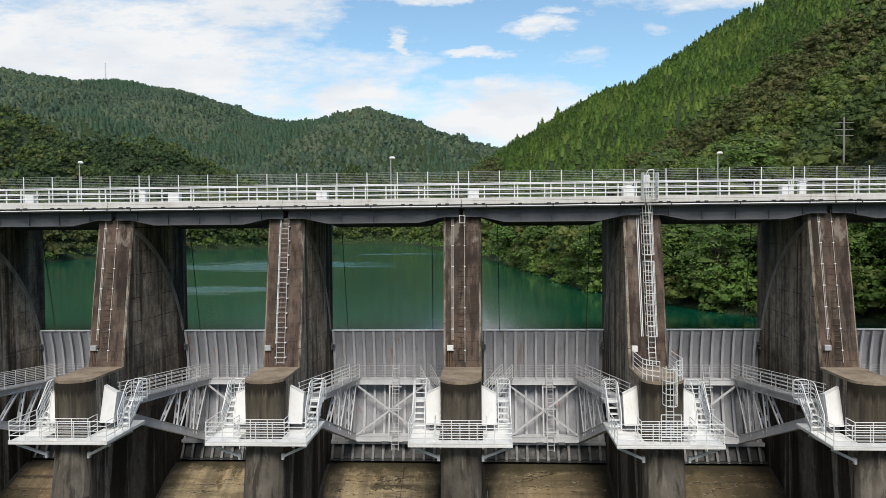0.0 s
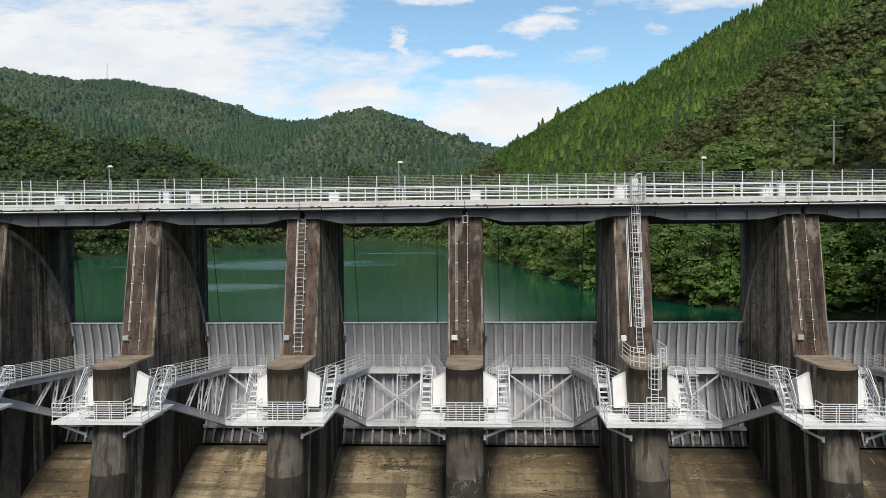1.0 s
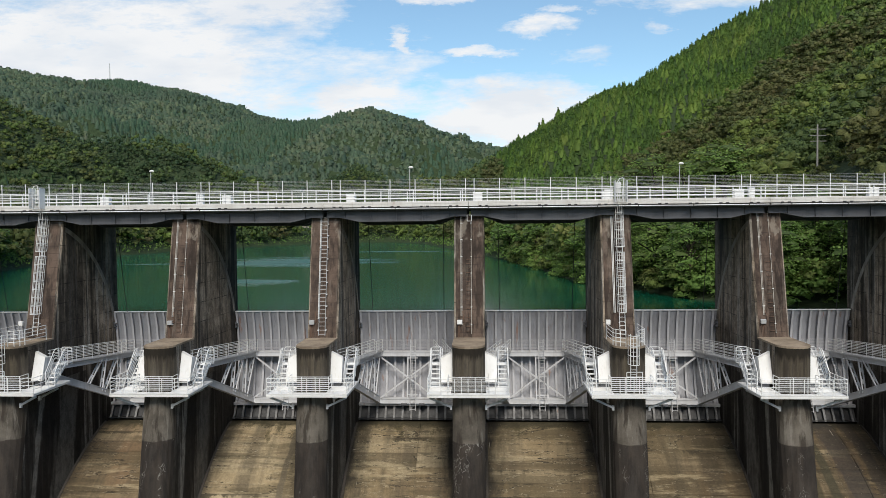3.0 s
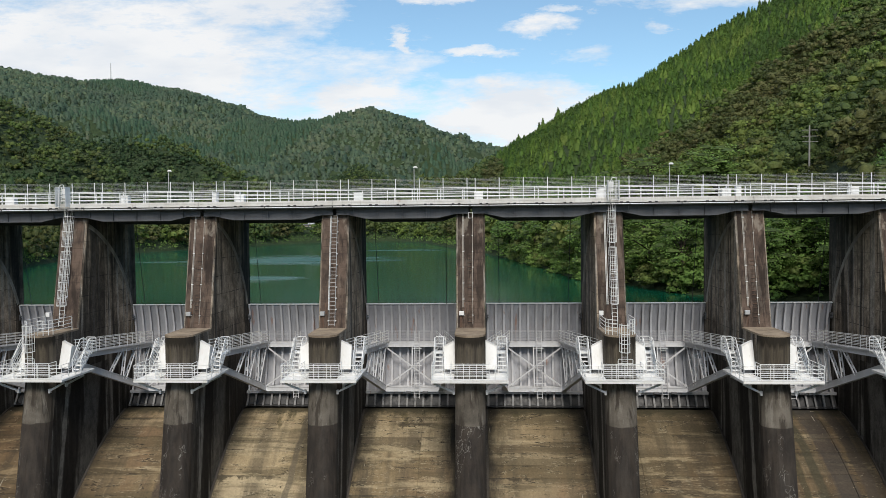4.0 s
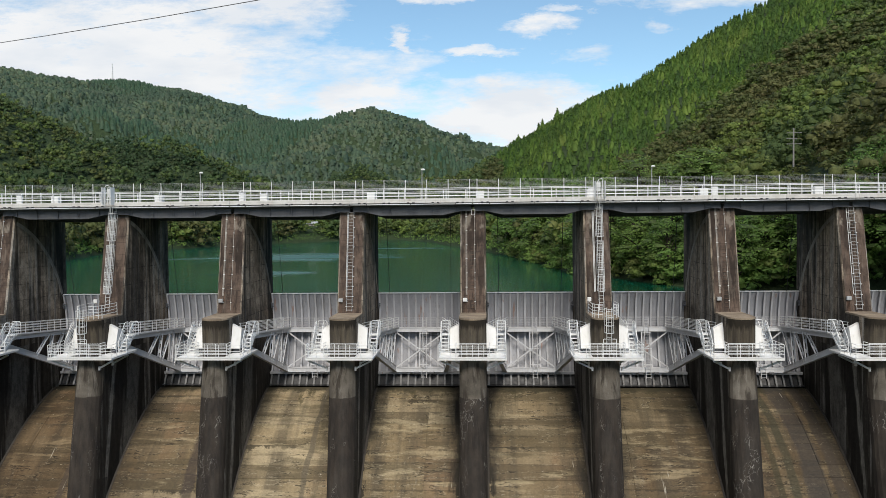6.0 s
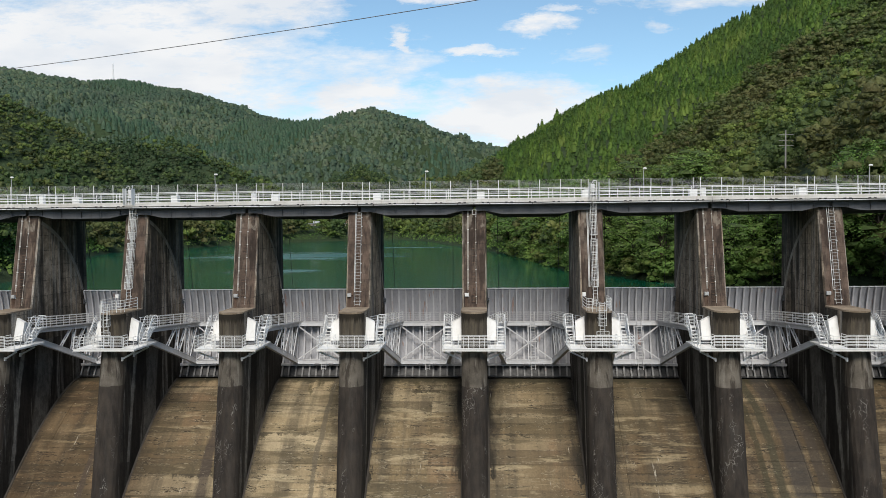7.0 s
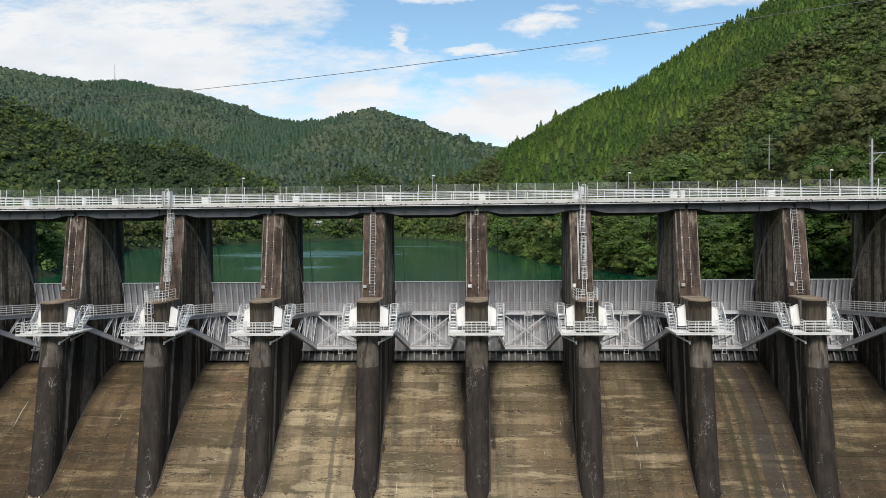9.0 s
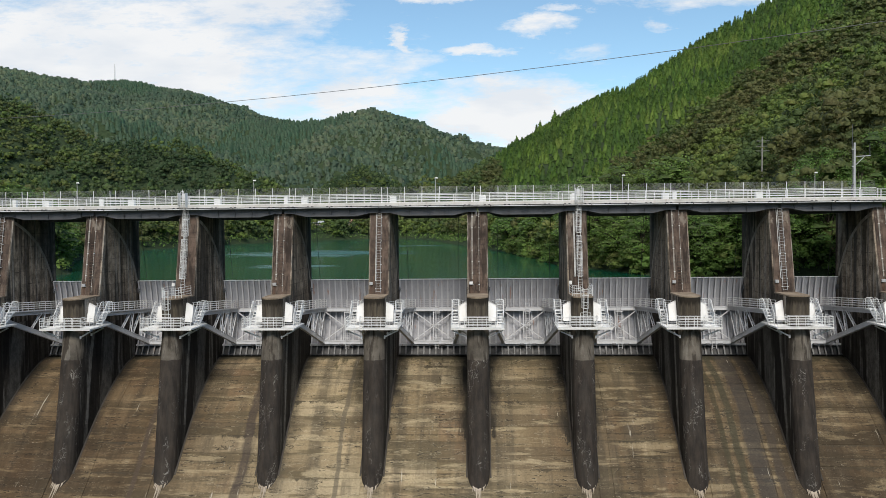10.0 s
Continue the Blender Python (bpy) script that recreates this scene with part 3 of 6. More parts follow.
CEDAR_DEEP = leaf_mat("deep_cedar_needles", (0.042, 0.098, 0.020), (0.090, 0.165, 0.034), (0.08, 0.13, 0.028), 0.35, 0.2)
CEDAR_PALE = leaf_mat("pale_cedar_needles", (0.085, 0.165, 0.028), (0.18, 0.275, 0.05), (0.14, 0.19, 0.04), 0.35, 0.2)
BARK = concrete("bark", (0.11, 0.09, 0.07), (0.05, 0.04, 0.03), (0.2, 0.18, 0.15), 0.5, 0.2, 50, 0.0)


def ground_mat():
    m = Mat("wooded_ground", 0.95, spec=0.2)
    c = m.mix(m.ramp(m.noise(0.25, detail=8, rough=0.7), (0.35, 0.0), (0.65, 1.0)), (0.022, 0.036, 0.016), (0.042, 0.064, 0.028))
    m.set("Base Color", c)
    m.bump(m.noise(0.5, detail=8, rough=0.75), 1.2, 0.8)
    return m.mat


GROUND = ground_mat()


# ---- mesh building
class Build:
    """Collects verts and faces for one mesh."""

    def __init__(self):
        self.v, self.f, self.s = [], [], []

    def add(self, verts, faces, smooth=False):
        o = len(self.v)
        self.v += [tuple(p) for p in verts]
        self.f += [tuple(i + o for i in f) for f in faces]
        self.s += [smooth] * len(faces)
        return self

    def box(self, x0, x1, y0, y1, z0, z1, c=0.0):
        """A box; c: the width of its chamfered edges."""
        if not c:
            p = [(x, y, z) for x in (x0, x1) for y in (y0, y1) for z in (z0, z1)]
            return self.add(p, [(0, 1, 3, 2), (4, 6, 7, 5), (0, 4, 5, 1), (2, 3, 7, 6), (0, 2, 6, 4), (1, 5, 7, 3)])
        bm = bmesh.new()
        bmesh.ops.create_cube(bm, size=1.0)
        bmesh.ops.scale(bm, vec=(x1 - x0, y1 - y0, z1 - z0), verts=bm.verts)
        bmesh.ops.translate(bm, vec=((x0 + x1) / 2, (y0 + y1) / 2, (z0 + z1) / 2), verts=bm.verts)
        bmesh.ops.bevel(bm, geom=bm.edges[:], offset=c, segments=1, affect="EDGES")
        bm.verts.index_update()
        self.add([v.co for v in bm.verts], [[v.index for v in f.verts] for f in bm.faces])
        bm.free()
        return self

    def bar(self, a, b, w, h, up=(0, 0, 1)):
        """A bar of w by h from a to b."""
        a, b = Vector(a), Vector(b)
        d = (b - a).normalized()
        s = d.cross(Vector(up))
        s = s.normalized() if s.length > 1e-4 else Vector((1, 0, 0))
        u = s.cross(d).normalized()
        p = [e + s * (i * w / 2) + u * (j * h / 2) for e in (a, b) for i, j in ((-1, -1), (1, -1), (1, 1), (-1, 1))]
        return self.add(p, [(0, 3, 2, 1), (4, 5, 6, 7), (0, 1, 5, 4), (1, 2, 6, 5), (2, 3, 7, 6), (3, 0, 4, 7)])

    def tube(self, pts, r, n=6):
        """A round tube along a line of points; r: one radius or one a point."""
        pts = [Vector(p) for p in pts]
        rs = [r] * len(pts) if isinstance(r, (int, float)) else r
        o, ref = [], None
        for k, p in enumerate(pts):
            d = (pts[min(k + 1, len(pts) - 1)] - pts[max(k - 1, 0)]).normalized()
            if ref is None:
                ref = d.orthogonal().normalized()
            ref = (ref - d * ref.dot(d)).normalized()
            q = d.cross(ref)
            o += [p + (ref * math.cos(2 * math.pi * j / n) + q * math.sin(2 * math.pi * j / n)) * rs[k] for j in range(n)]
        f = [(k * n + j, k * n + (j + 1) % n, (k + 1) * n + (j + 1) % n, (k + 1) * n + j) for k in range(len(pts) - 1) for j in range(n)]
        self.add(o, f, True)
        self.add(o[:n], [tuple(range(n))[::-1]])
        return self.add(o[-n:], [tuple(range(n))])

    def prism(self, outline, lo, hi, axis=2, smooth=False):
        """An outline of 2D points drawn out from lo to hi along an axis."""
        def put(p, w):
            return {0: (w, p[0], p[1]), 1: (p[0], w, p[1]), 2: (p[0], p[1], w)}[axis]
        n = len(outline)
        a, b = [put(p, lo) for p in outline], [put(p, hi) for p in outline]
        flip = axis == 1
        sides = [(j, (j + 1) % n, n + (j + 1) % n, n + j) for j in range(n)]
        caps = [tuple(range(n))[::-1], tuple(range(n, 2 * n))]
        turn = (lambda f: f[::-1]) if flip else (lambda f: f)
        self.add(a + b, [turn(f) for f in sides], smooth)
        return self.add(a + b, [turn(f) for f in caps])

    def mesh(self, name):
        me = bpy.data.meshes.new(name)
        me.from_pydata(self.v, [], self.f)
        me.polygons.foreach_set("use_smooth", self.s)
        me.update()
        return me


def part(name, b, material, parent=None, label=""):
    me = b.mesh(name) if isinstance(b, Build) else b
    if not me.materials:
        me.materials.append(material)
    ob = new(name, me)
    if parent is not None:
        ob.parent = parent
    return tagged(ob, label)


def thing(name, label, category, group="", kind=""):
    return tagged(new(name), label, category, group, kind)


# ---- terrain: one sheet, lake basin, wooded hills, the gorge downstream
WATER_Z = 3.2
SHORE = [(60, 17), (44, 18), (31.5, 23.5), (24, 32), (15, 57), (7, 125), (-8, 200), (-28, 300), (-48, 345), (-72, 335), (-96, 290), (-108, 235),
         (-116, 160), (-95, 90), (-68, 42), (-70, 17)]
GORGE = [(60, 17), (-70, 17), (-66, -60), (-60, -400), (-60, -2600), (70, -2600), (62, -400), (50, -60), (47, -5)]
RIDGES = [  # crest lines and the fall to each side
    ([(-1250, 1380, 330), (-981, 1418, 347), (-820, 1427, 316), (-802, 1529, 345), (-637, 1437, 301), (-522, 1442, 263), (-465, 1445, 239), (-373, 1450, 231), (-200, 1500, 222)], 0.36),
    ([(-318, 948, 82), (-268, 1033, 154), (-224, 1106, 195), (-180, 1109, 197), (-84, 1113, 162), (-22, 1116, 146), (31, 1119, 131), (140, 1130, 150)], 0.36),
    ([(-700, 420, 230), (-335, 426, 102), (-306, 428, 90), (-274, 429, 70), (-235, 424, 69), (-217, 422, 66), (-180, 403, 50), (-142, 385, 34)], 0.36),
    ([(-106, 568, 54), (-125, 700, 70)], 0.5),
    ([(-420, 120, 70), (-260, 190, 48), (-165, 230, 24)], 0.35),
    ([(18, 606, 72), (36, 587, 82), (67, 569, 101), (106, 512, 115), (129, 473, 102), (158, 405, 134), (220, 379, 170), (420, 330, 221), (900, 250, 300)], 0.52),
    ([(130, 60, 70), (150, 200, 75), (135, 330, 90)], 0.60),
    ([(160, -100, 80), (170, -900, 110), (200, -2600, 120)], 0.8),
    ([(-170, -60, 70), (-180, -900, 110), (-200, -2600, 120)], 0.7),
    ([(900, 2300, 200), (-900, 2500, 260)], 0.30),
]


def seg_dist(px, py, pts):
    """Distance to a closed line of points."""
    best = np.full(px.shape, 1e9)
    for a, b in zip(pts, pts[1:] + pts[:1]):
        dx, dy = b[0] - a[0], b[1] - a[1]
        k = np.clip(((px - a[0]) * dx + (py - a[1]) * dy) / (dx * dx + dy * dy), 0, 1)
        best = np.minimum(best, np.hypot(px - a[0] - k * dx, py - a[1] - k * dy))
    return best


def crest_top(px, py, pts, fall, highest):
    """Height of the flanks that fall away from a crest line: the highest flank, or that of the nearest stretch."""
    top, best = np.full(px.shape, -1e9), np.full(px.shape, 1e9)
    for a, b in zip(pts, pts[1:]):
        dx, dy = b[0] - a[0], b[1] - a[1]
        k = np.clip(((px - a[0]) * dx + (py - a[1]) * dy) / (dx * dx + dy * dy), 0, 1)
        d = np.hypot(px - a[0] - k * dx, py - a[1] - k * dy)
        h = a[2] + k * (b[2] - a[2]) - fall * d
        top = np.maximum(top, h) if highest else np.where(d < best, h, top)
        best = np.minimum(best, d)
    return top


def inside(px, py, pts):
    hit = np.zeros(px.shape, bool)
    for (x0, y0), (x1, y1) in zip(pts, pts[1:] + pts[:1]):
        if y0 != y1:
            hit ^= ((y0 > py) != (y1 > py)) & (px < (x1 - x0) * (py - y0) / (y1 - y0) + x0)
    return hit


def wavy(px, py, size, seed):
    """Smooth value noise in -1..1."""
    rng = np.random.RandomState(seed)
    table = rng.rand(257, 257) * 2 - 1
    x, y = px / size + 1000.5, py / size + 1000.5
    i, j = np.floor(x).astype(int), np.floor(y).astype(int)
    u, v = x - i, y - j
    u, v = u * u * (3 - 2 * u), v * v * (3 - 2 * v)
    i, j = i % 256, j % 256
    return (table[i, j] * (1 - u) + table[i + 1, j] * u) * (1 - v) + (table[i, j + 1] * (1 - u) + table[i + 1, j + 1] * u) * v


def ground_height(px, py):
    px, py = np.asarray(px, float), np.asarray(py, float)
    tops = []
    for crest, fall in RIDGES:
        gully = 1 + 0.22 * wavy(px, py, 90, 3) + 0.12 * wavy(px, py, 38, 4)
        if crest[0][1] > 900:
            gully = gully + 0.12 * wavy(px, py, 230, 7)
        tops.append(crest_top(px, py, crest, fall * gully, crest[0][1] > 900) - (5.0 if crest[0][1] > 900 else 0.0))
    top = np.maximum.reduce(tops)
    top = np.maximum(top, 14 + 6 * wavy(px, py, 120, 5)) + 3.5 * wavy(px, py, 55, 6)
    lake_d = seg_dist(px, py, SHORE)
    lake = inside(px, py, SHORE)
    up = np.where(py > 16, WATER_Z + 0.4 + 0.62 * lake_d + 0.002 * lake_d ** 2, 200.0)
    gorge_d = seg_dist(px, py, GORGE)
    gorge = inside(px, py, GORGE)
    down = np.where(py <= 16, -30 + 1.0 * gorge_d + 0.004 * gorge_d ** 2, 900.0)
    h = np.minimum(top, np.where(py > 16, up, np.minimum(down, 900)))
    h = np.where(lake, WATER_Z - 0.3 - np.minimum(0.5 * lake_d, 12), h)
    return np.where(gorge & ~lake, -31.0, h)


def grid_mesh(name, xs, ys):
    gx, gy = np.meshgrid(xs, ys)
    gz = ground_height(gx, gy)
    n, m = len(xs), len(ys)
    idx = np.arange(n * m).reshape(m, n)
    quads = np.stack([idx[:-1, :-1], idx[:-1, 1:], idx[1:, 1:], idx[1:, :-1]], -1).reshape(-1, 4)
    me = bpy.data.meshes.new(name)
    me.from_pydata(np.stack([gx, gy, gz], -1).reshape(-1, 3).tolist(), [], quads.tolist())
    me.polygons.foreach_set("use_smooth", [True] * len(me.polygons))
    return me


fine = np.concatenate([np.arange(-260, 260, 5.0)])
xs = np.concatenate([np.linspace(-2600, -900, 18), np.arange(-850, -260, 18), fine, np.arange(260, 900, 20), np.linspace(950, 2600, 16)])
ys = np.concatenate([np.linspace(-2600, -200, 26), np.arange(-180, 12, 8.0), np.arange(12, 400, 5.0), np.arange(400, 1600, 13.0), np.linspace(1620, 3200, 20)])
ground = part("ground", grid_mesh("ground", xs, ys), GROUND)
tagged(ground, "steep green wooded hills round the reservoir", "terrain", kind="structure")

lake = Build()
lake.add([(-400, 15.0, WATER_Z), (400, 15.0, WATER_Z), (400, 420, WATER_Z), (-400, 420, WATER_Z)], [(0, 1, 2, 3)])
tagged(part("water", lake, WATER), "still deep green reservoir water", "lake", kind="structure")

# ---- dam
PITCH, HALF = 11.0, 1.14
PIERS = range(-7, 5)
BAYS = range(-7, 4)
CREST_Y, CREST_Z, SILL_Z = 13.7, -5.15, -5.1


def ogee(y):
    """The height of the spillway's face, for y downstream of the crest."""
    d = CREST_Y - y
    if d <= 0:
        return CREST_Z
    if d <= 12:
        return CREST_Z - 0.135 * d ** 1.6
    return CREST_Z - 0.135 * 12 ** 1.6 - (d - 12) * 0.98


spill_ys = [CREST_Y - k * 0.5 for k in range(0, 62)]
prof = [(y, ogee(y) - 0.12) for y in spill_ys]
body = Build()
body.prism([(17.5, CREST_Z - 0.12)] + prof + [(prof[-1][0], -33), (17.5, -33)][:2], -79, 48, 0)
dam = part("dam_body", body, SPILLWAY)
tagged(dam, "stepped ochre-stained concrete spillway of a gravity dam", "spillway", kind="structure")

# pier: lower nose, cap, raked upper shaft
def nose_outline(half, y_tip, y_back, n=10):
    c = y_tip + half
    arc = [(half * math.cos(a), c - half * math.sin(a)) for a in [math.pi * k / n for k in range(n + 1)]]
    return [(p[0], p[1]) for p in arc] + [(-half, y_back), (half, y_back)]


def make_pier():
    p = thing("dam_pier", "tall weathered brown concrete dam pier with rounded nose", "dam pier", "dam piers", "structure")
    low = Build()
    ol = nose_outline(HALF, 0.9, 15.3)
    ol = ol[::-1]
    n = len(ol)
    # plumb above the platform, battered forward below it
    rings = []
    for z, slip in ((2.98, 0.0), (-0.3, 0.0), (-8.0, -1.46), (-17.0, -3.2)):
        rings += [(q[0], q[1] + (slip if q[1] < 14 else 0.0), z) for q in ol]
    faces = [(r * n + j, r * n + n + j, r * n + n + (j + 1) % n, r * n + (j + 1) % n) for r in range(3) for j in range(n)]
    low.add(rings, [tuple(range(n))] + faces)
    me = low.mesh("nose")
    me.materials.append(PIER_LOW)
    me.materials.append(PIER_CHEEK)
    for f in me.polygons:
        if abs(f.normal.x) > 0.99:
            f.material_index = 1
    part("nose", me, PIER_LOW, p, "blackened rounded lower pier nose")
    cap = Build()
    oc = nose_outline(HALF + 0.012, 0.888, 5.22)
    n = len(oc)
    zz = lambda y: 3.12
    cap.prism(oc[::-1], 2.98, 3.12)
    part("cap", cap, PIER_CAP, p, "stained sloping concrete cap")
    shaft = Build()
    z0, z1, y0, y1, yb, ch = 2.9, 12.12, 5.15, 6.95, 15.3, 0.12
    def ring(y, z):
        return [(-HALF + ch, y, z), (HALF - ch, y, z), (HALF, y + ch, z), (HALF, yb - ch, z), (HALF - ch, yb, z), (-HALF + ch, yb, z), (-HALF, yb - ch, z), (-HALF, y + ch, z)]
    a, b = ring(y0, z0), ring(y1, z1)
    sides = [(j, (j + 1) % 8, 8 + (j + 1) % 8, 8 + j) for j in range(8)]
    shaft.add(a + b, sides + [tuple(range(8, 16))])
    me = shaft.mesh("shaft")
    me.materials.append(PIER_CHEEK)
    me.materials.append(PIER_FACE)
    me.polygons[0].material_index = 1
    part("shaft", me, PIER_CHEEK, p, "streaked raked concrete shaft")
    for s in (-1, 1):
        f = Build()
        ys = [12.6 - 0.6 * k for k in range(24)]
        for ya, yb in zip(ys, ys[1:]):
            x0, x1 = sorted((s * (HALF - 0.02), s * (HALF + 0.16)))
            pa, pb = (ya, ogee(ya)), (yb, ogee(yb))
            v = [(x0, *pa), (x1, *pa), (x0, pa[0], pa[1] + 0.12), (x1, pa[0], pa[1] + 0.08), (x0, *pb), (x1, *pb), (x0, pb[0], pb[1] + 0.12), (x1, pb[0], pb[1] + 0.08)]
            f.add(v, [(2, 6, 7, 3), (0, 2, 3, 1), (1, 3, 7, 5), (0, 4, 6, 2), (4, 5, 7, 6)])
        part("fillet", f, FILLET, p, "dark mortar fillet along the spillway")
    crust = Build()
    rr = np.random.RandomState(2)
    toe = -2.05
    for n in range(15):
        x = rr.uniform(-0.75, 0.75)
        y0 = toe - 0.1 + 1.2 * abs(x) ** 1.6
        ln, w = rr.uniform(0.2, 1.7) * (1.2 - abs(x)), rr.uniform(0.025, 0.09)
        row = [(x - w, y0), (x + w, y0 + 0.05), (x + w * 0.5, y0 - ln * 0.6), (x + rr.uniform(-0.1, 0.1), y0 - ln)]
        crust.add([(q[0], q[1], ogee(q[1]) + 0.07 + 0.004 * n) for q in row], [(0, 3, 2, 1)])
    part("lime_crust", crust, LIME, p, "pale lime runs at the toe")
    # the path that the gate swings through, worn pale on both cheeks
    for s in (-1, 1):
        arc = Build()
        pts = [(TR_Y + RAD * math.cos(a), TR_Z + RAD * math.sin(a)) for a in np.linspace(math.asin((4.2 - TR_Z) / RAD), math.acos((7.2 - TR_Y) / RAD), 18)]
        inner = [(TR_Y + (RAD - 0.34) * math.cos(a), TR_Z + (RAD - 0.34) * math.sin(a)) for a in np.linspace(math.asin((4.2 - TR_Z) / RAD), math.acos((7.2 - TR_Y) / RAD), 18)]
        for (p0, p1, q1, q0) in zip(pts, pts[1:], inner[1:], inner):
            x0, x1 = s * HALF, s * (HALF + 0.035)
            vs = [(x1, *p0), (x1, *p1), (x1, *q1), (x1, *q0), (x0, *p0), (x0, *p1), (x0, *q1), (x0, *q0)]
            f = [(0, 1, 2, 3), (0, 4, 5, 1), (3, 2, 6, 7)]
            arc.add(vs, f if s > 0 else [g[::-1] for g in f])
        part("seal_plate", arc, ARC, p, "pale curved seal path")
    return p


TR_Y, TR_Z, RAD = 3.5, 0.7, 11.5
FILLET = paint("dark_mortar", (0.04, 0.034, 0.028), (0.075, 0.062, 0.05), 0.6, 0.95)
LIME = paint("lime_crust", (0.42, 0.36, 0.29), (0.18, 0.14, 0.09), 0.9, 0.95)
ARC = concrete("worn_seal_plate", (0.42, 0.385, 0.335), (0.30, 0.265, 0.23), (0.5, 0.46, 0.4), 0.3, 0.4, 50, 0.0)
pier = make_pier()
pier.location.x = PIERS[0] * PITCH
for i in PIERS[1:]:
    copy_thing(pier, pose(i * PITCH, 0, 0))

# abutments that close the dam at both banks
right = Build()
right.box(4 * PITCH + HALF + 0.01, 75, 5.4, 17.4, -34, 12.1, 0.1)
tagged(part("abutment_right", right, PIER_FACE), "brown concrete abutment of the dam on the right bank", "abutment", kind="structure")
left = Build()
left.box(-110, -7 * PITCH - HALF - 0.01, 5.4, 17.4, -34, 12.1, 0.1)
tagged(part("abutment_left", left, PIER_FACE), "brown concrete abutment of the dam on the left bank", "abutment", kind="structure")


# ---- radial gate of one bay; x from the pier on its left
def on_arc(z, r=RAD):
    return TR_Y + math.sqrt(r * r - (z - TR_Z) ** 2)


def make_gate():
    g = thing("radial_gate", "closed grey steel radial gate with vertical ribs", "sluice gate", "radial gates")
    x0, x1 = HALF + 0.03, PITCH - HALF - 0.03
    zs = np.linspace(SILL_Z, 4.0, 19)
    skin = Build()
    outer, inner = [(on_arc(z, RAD + 0.05), z) for z in zs], [(on_arc(z), z) for z in zs]
    skin.prism(outer + inner[::-1], x0, x1, 0)
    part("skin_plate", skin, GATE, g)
    # added black strip over the skin: paints the shade between the rib feet
    sk = Build()
    zk = np.linspace(SILL_Z, -4.06, 5)
    sk.prism([(on_arc(z) + 0.002, z) for z in zk] + [(on_arc(z, RAD - 0.02), z) for z in zk[::-1]], x0, x1, 0)
    part("skirt_plate", sk, BLACK, g, "dark strip standing in for shade on the gate's skirt")
    part("bottom_seal", Build().box(x0, x1, on_arc(SILL_Z) - 0.38, on_arc(SILL_Z) - 0.02, SILL_Z - 0.03, SILL_Z + 0.09, 0.02), BLACK, g, "black rubber bottom seal")
    top = Build()
    top.box(x0, x1, on_arc(4.0) - 0.12, on_arc(4.0) + 0.12, 4.0, 4.09, 0.015)
    part("top_flange", top, RAIL, g, "pale grey top flange")
    rib_n = 12
    rib = Build()
    w, d = 0.05, 0.32
    fl = 0.17
    for a, b in zip(zs, zs[1:]):
        o0, o1, i0, i1 = (on_arc(a) + 0.004, a), (on_arc(b) + 0.004, b), (on_arc(a, RAD - d), a), (on_arc(b, RAD - d), b)
        rib.add([(-w / 2, *o0), (-w / 2, *o1), (-w / 2, *i1), (-w / 2, *i0), (w / 2, *o0), (w / 2, *o1), (w / 2, *i1), (w / 2, *i0)], [(0, 3, 2, 1), (4, 5, 6, 7)])
        j0, j1 = (on_arc(a, RAD - d - 0.02), a), (on_arc(b, RAD - d - 0.02), b)
        rib.add([(-fl / 2, *i0), (-fl / 2, *i1), (fl / 2, *i1), (fl / 2, *i0), (-fl / 2, *j0), (-fl / 2, *j1), (fl / 2, *j1), (fl / 2, *j0)], [(0, 1, 2, 3), (4, 7, 6, 5), (0, 4, 5, 1), (3, 2, 6, 7)])
    me = rib.mesh("rib")
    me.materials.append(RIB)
    me.materials.append(GRIMY_SHADED)
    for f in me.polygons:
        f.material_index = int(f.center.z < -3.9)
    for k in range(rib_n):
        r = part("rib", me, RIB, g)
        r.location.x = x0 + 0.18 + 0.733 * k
    for s, x in ((1, x0 + 0.05), (-1, x1 - 0.05)):
        e = Build()
        for k in range(2):
            e.box(x + s * 0.10 - 0.1, x + s * 0.10 + 0.1, on_arc(3.0) - 0.55, on_arc(3.0) - 0.25, 2.72 + 0.24 * k, 2.80 + 0.24 * k, 0.01)
        e.box(x - 0.06, x + 0.06, on_arc(3.0) - 0.45, on_arc(3.0), 2.6, 3.15, 0.01)
        part("guide_roller", e, GIRDER, g, "dark side guide bracket")
    # main girders across
    ga, gb = 3.0, PITCH - 3.0
    for z, xa, xb, dep in ((0.36, x0 + 0.5, x1 - 0.5, 0.75), (-3.56, ga - 0.35, gb + 0.35, 0.75)):
        b = Build()
        y = on_arc(z) - 0.26
        b.box(xa, xb, y - dep, y, z + 0.16, z + 0.2).box(xa, xb, y - dep, y, z - 0.2, z - 0.16).box(xa, xb, y - dep + 0.03, y - dep + 0.07, z - 0.16, z + 0.16)
        part("girder", b, ARM, g, "light grey horizontal girder")
    b = Build()
    y = on_arc(-4.0) - 0.26
    b.box(x0 + 0.04, x1 - 0.04, y - 0.3, y, -4.02, -3.78, 0.02)
    part("girder", b, RIB, g, "grey lower beam")
    # arms: upper and lower leg on each side, with lacing
    for s, xa, xg in ((1, 1.62, ga), (-1, PITCH - 1.62, gb)):
        yt, yu, yl = 4.3, on_arc(0.36) - 0.6, on_arc(-3.56) - 0.7
        up0, up1 = Vector((xa, yt, 1.05)), Vector((xg, yu, 0.36))
        lo0, lo1 = Vector((xa, yt, 0.30)), Vector((xg, yl, -3.56))
        for nm, p0, p1, h in (("upper_leg", up0, up1, 0.4), ("lower_leg", lo0, lo1, 0.5)):
            b = Build()
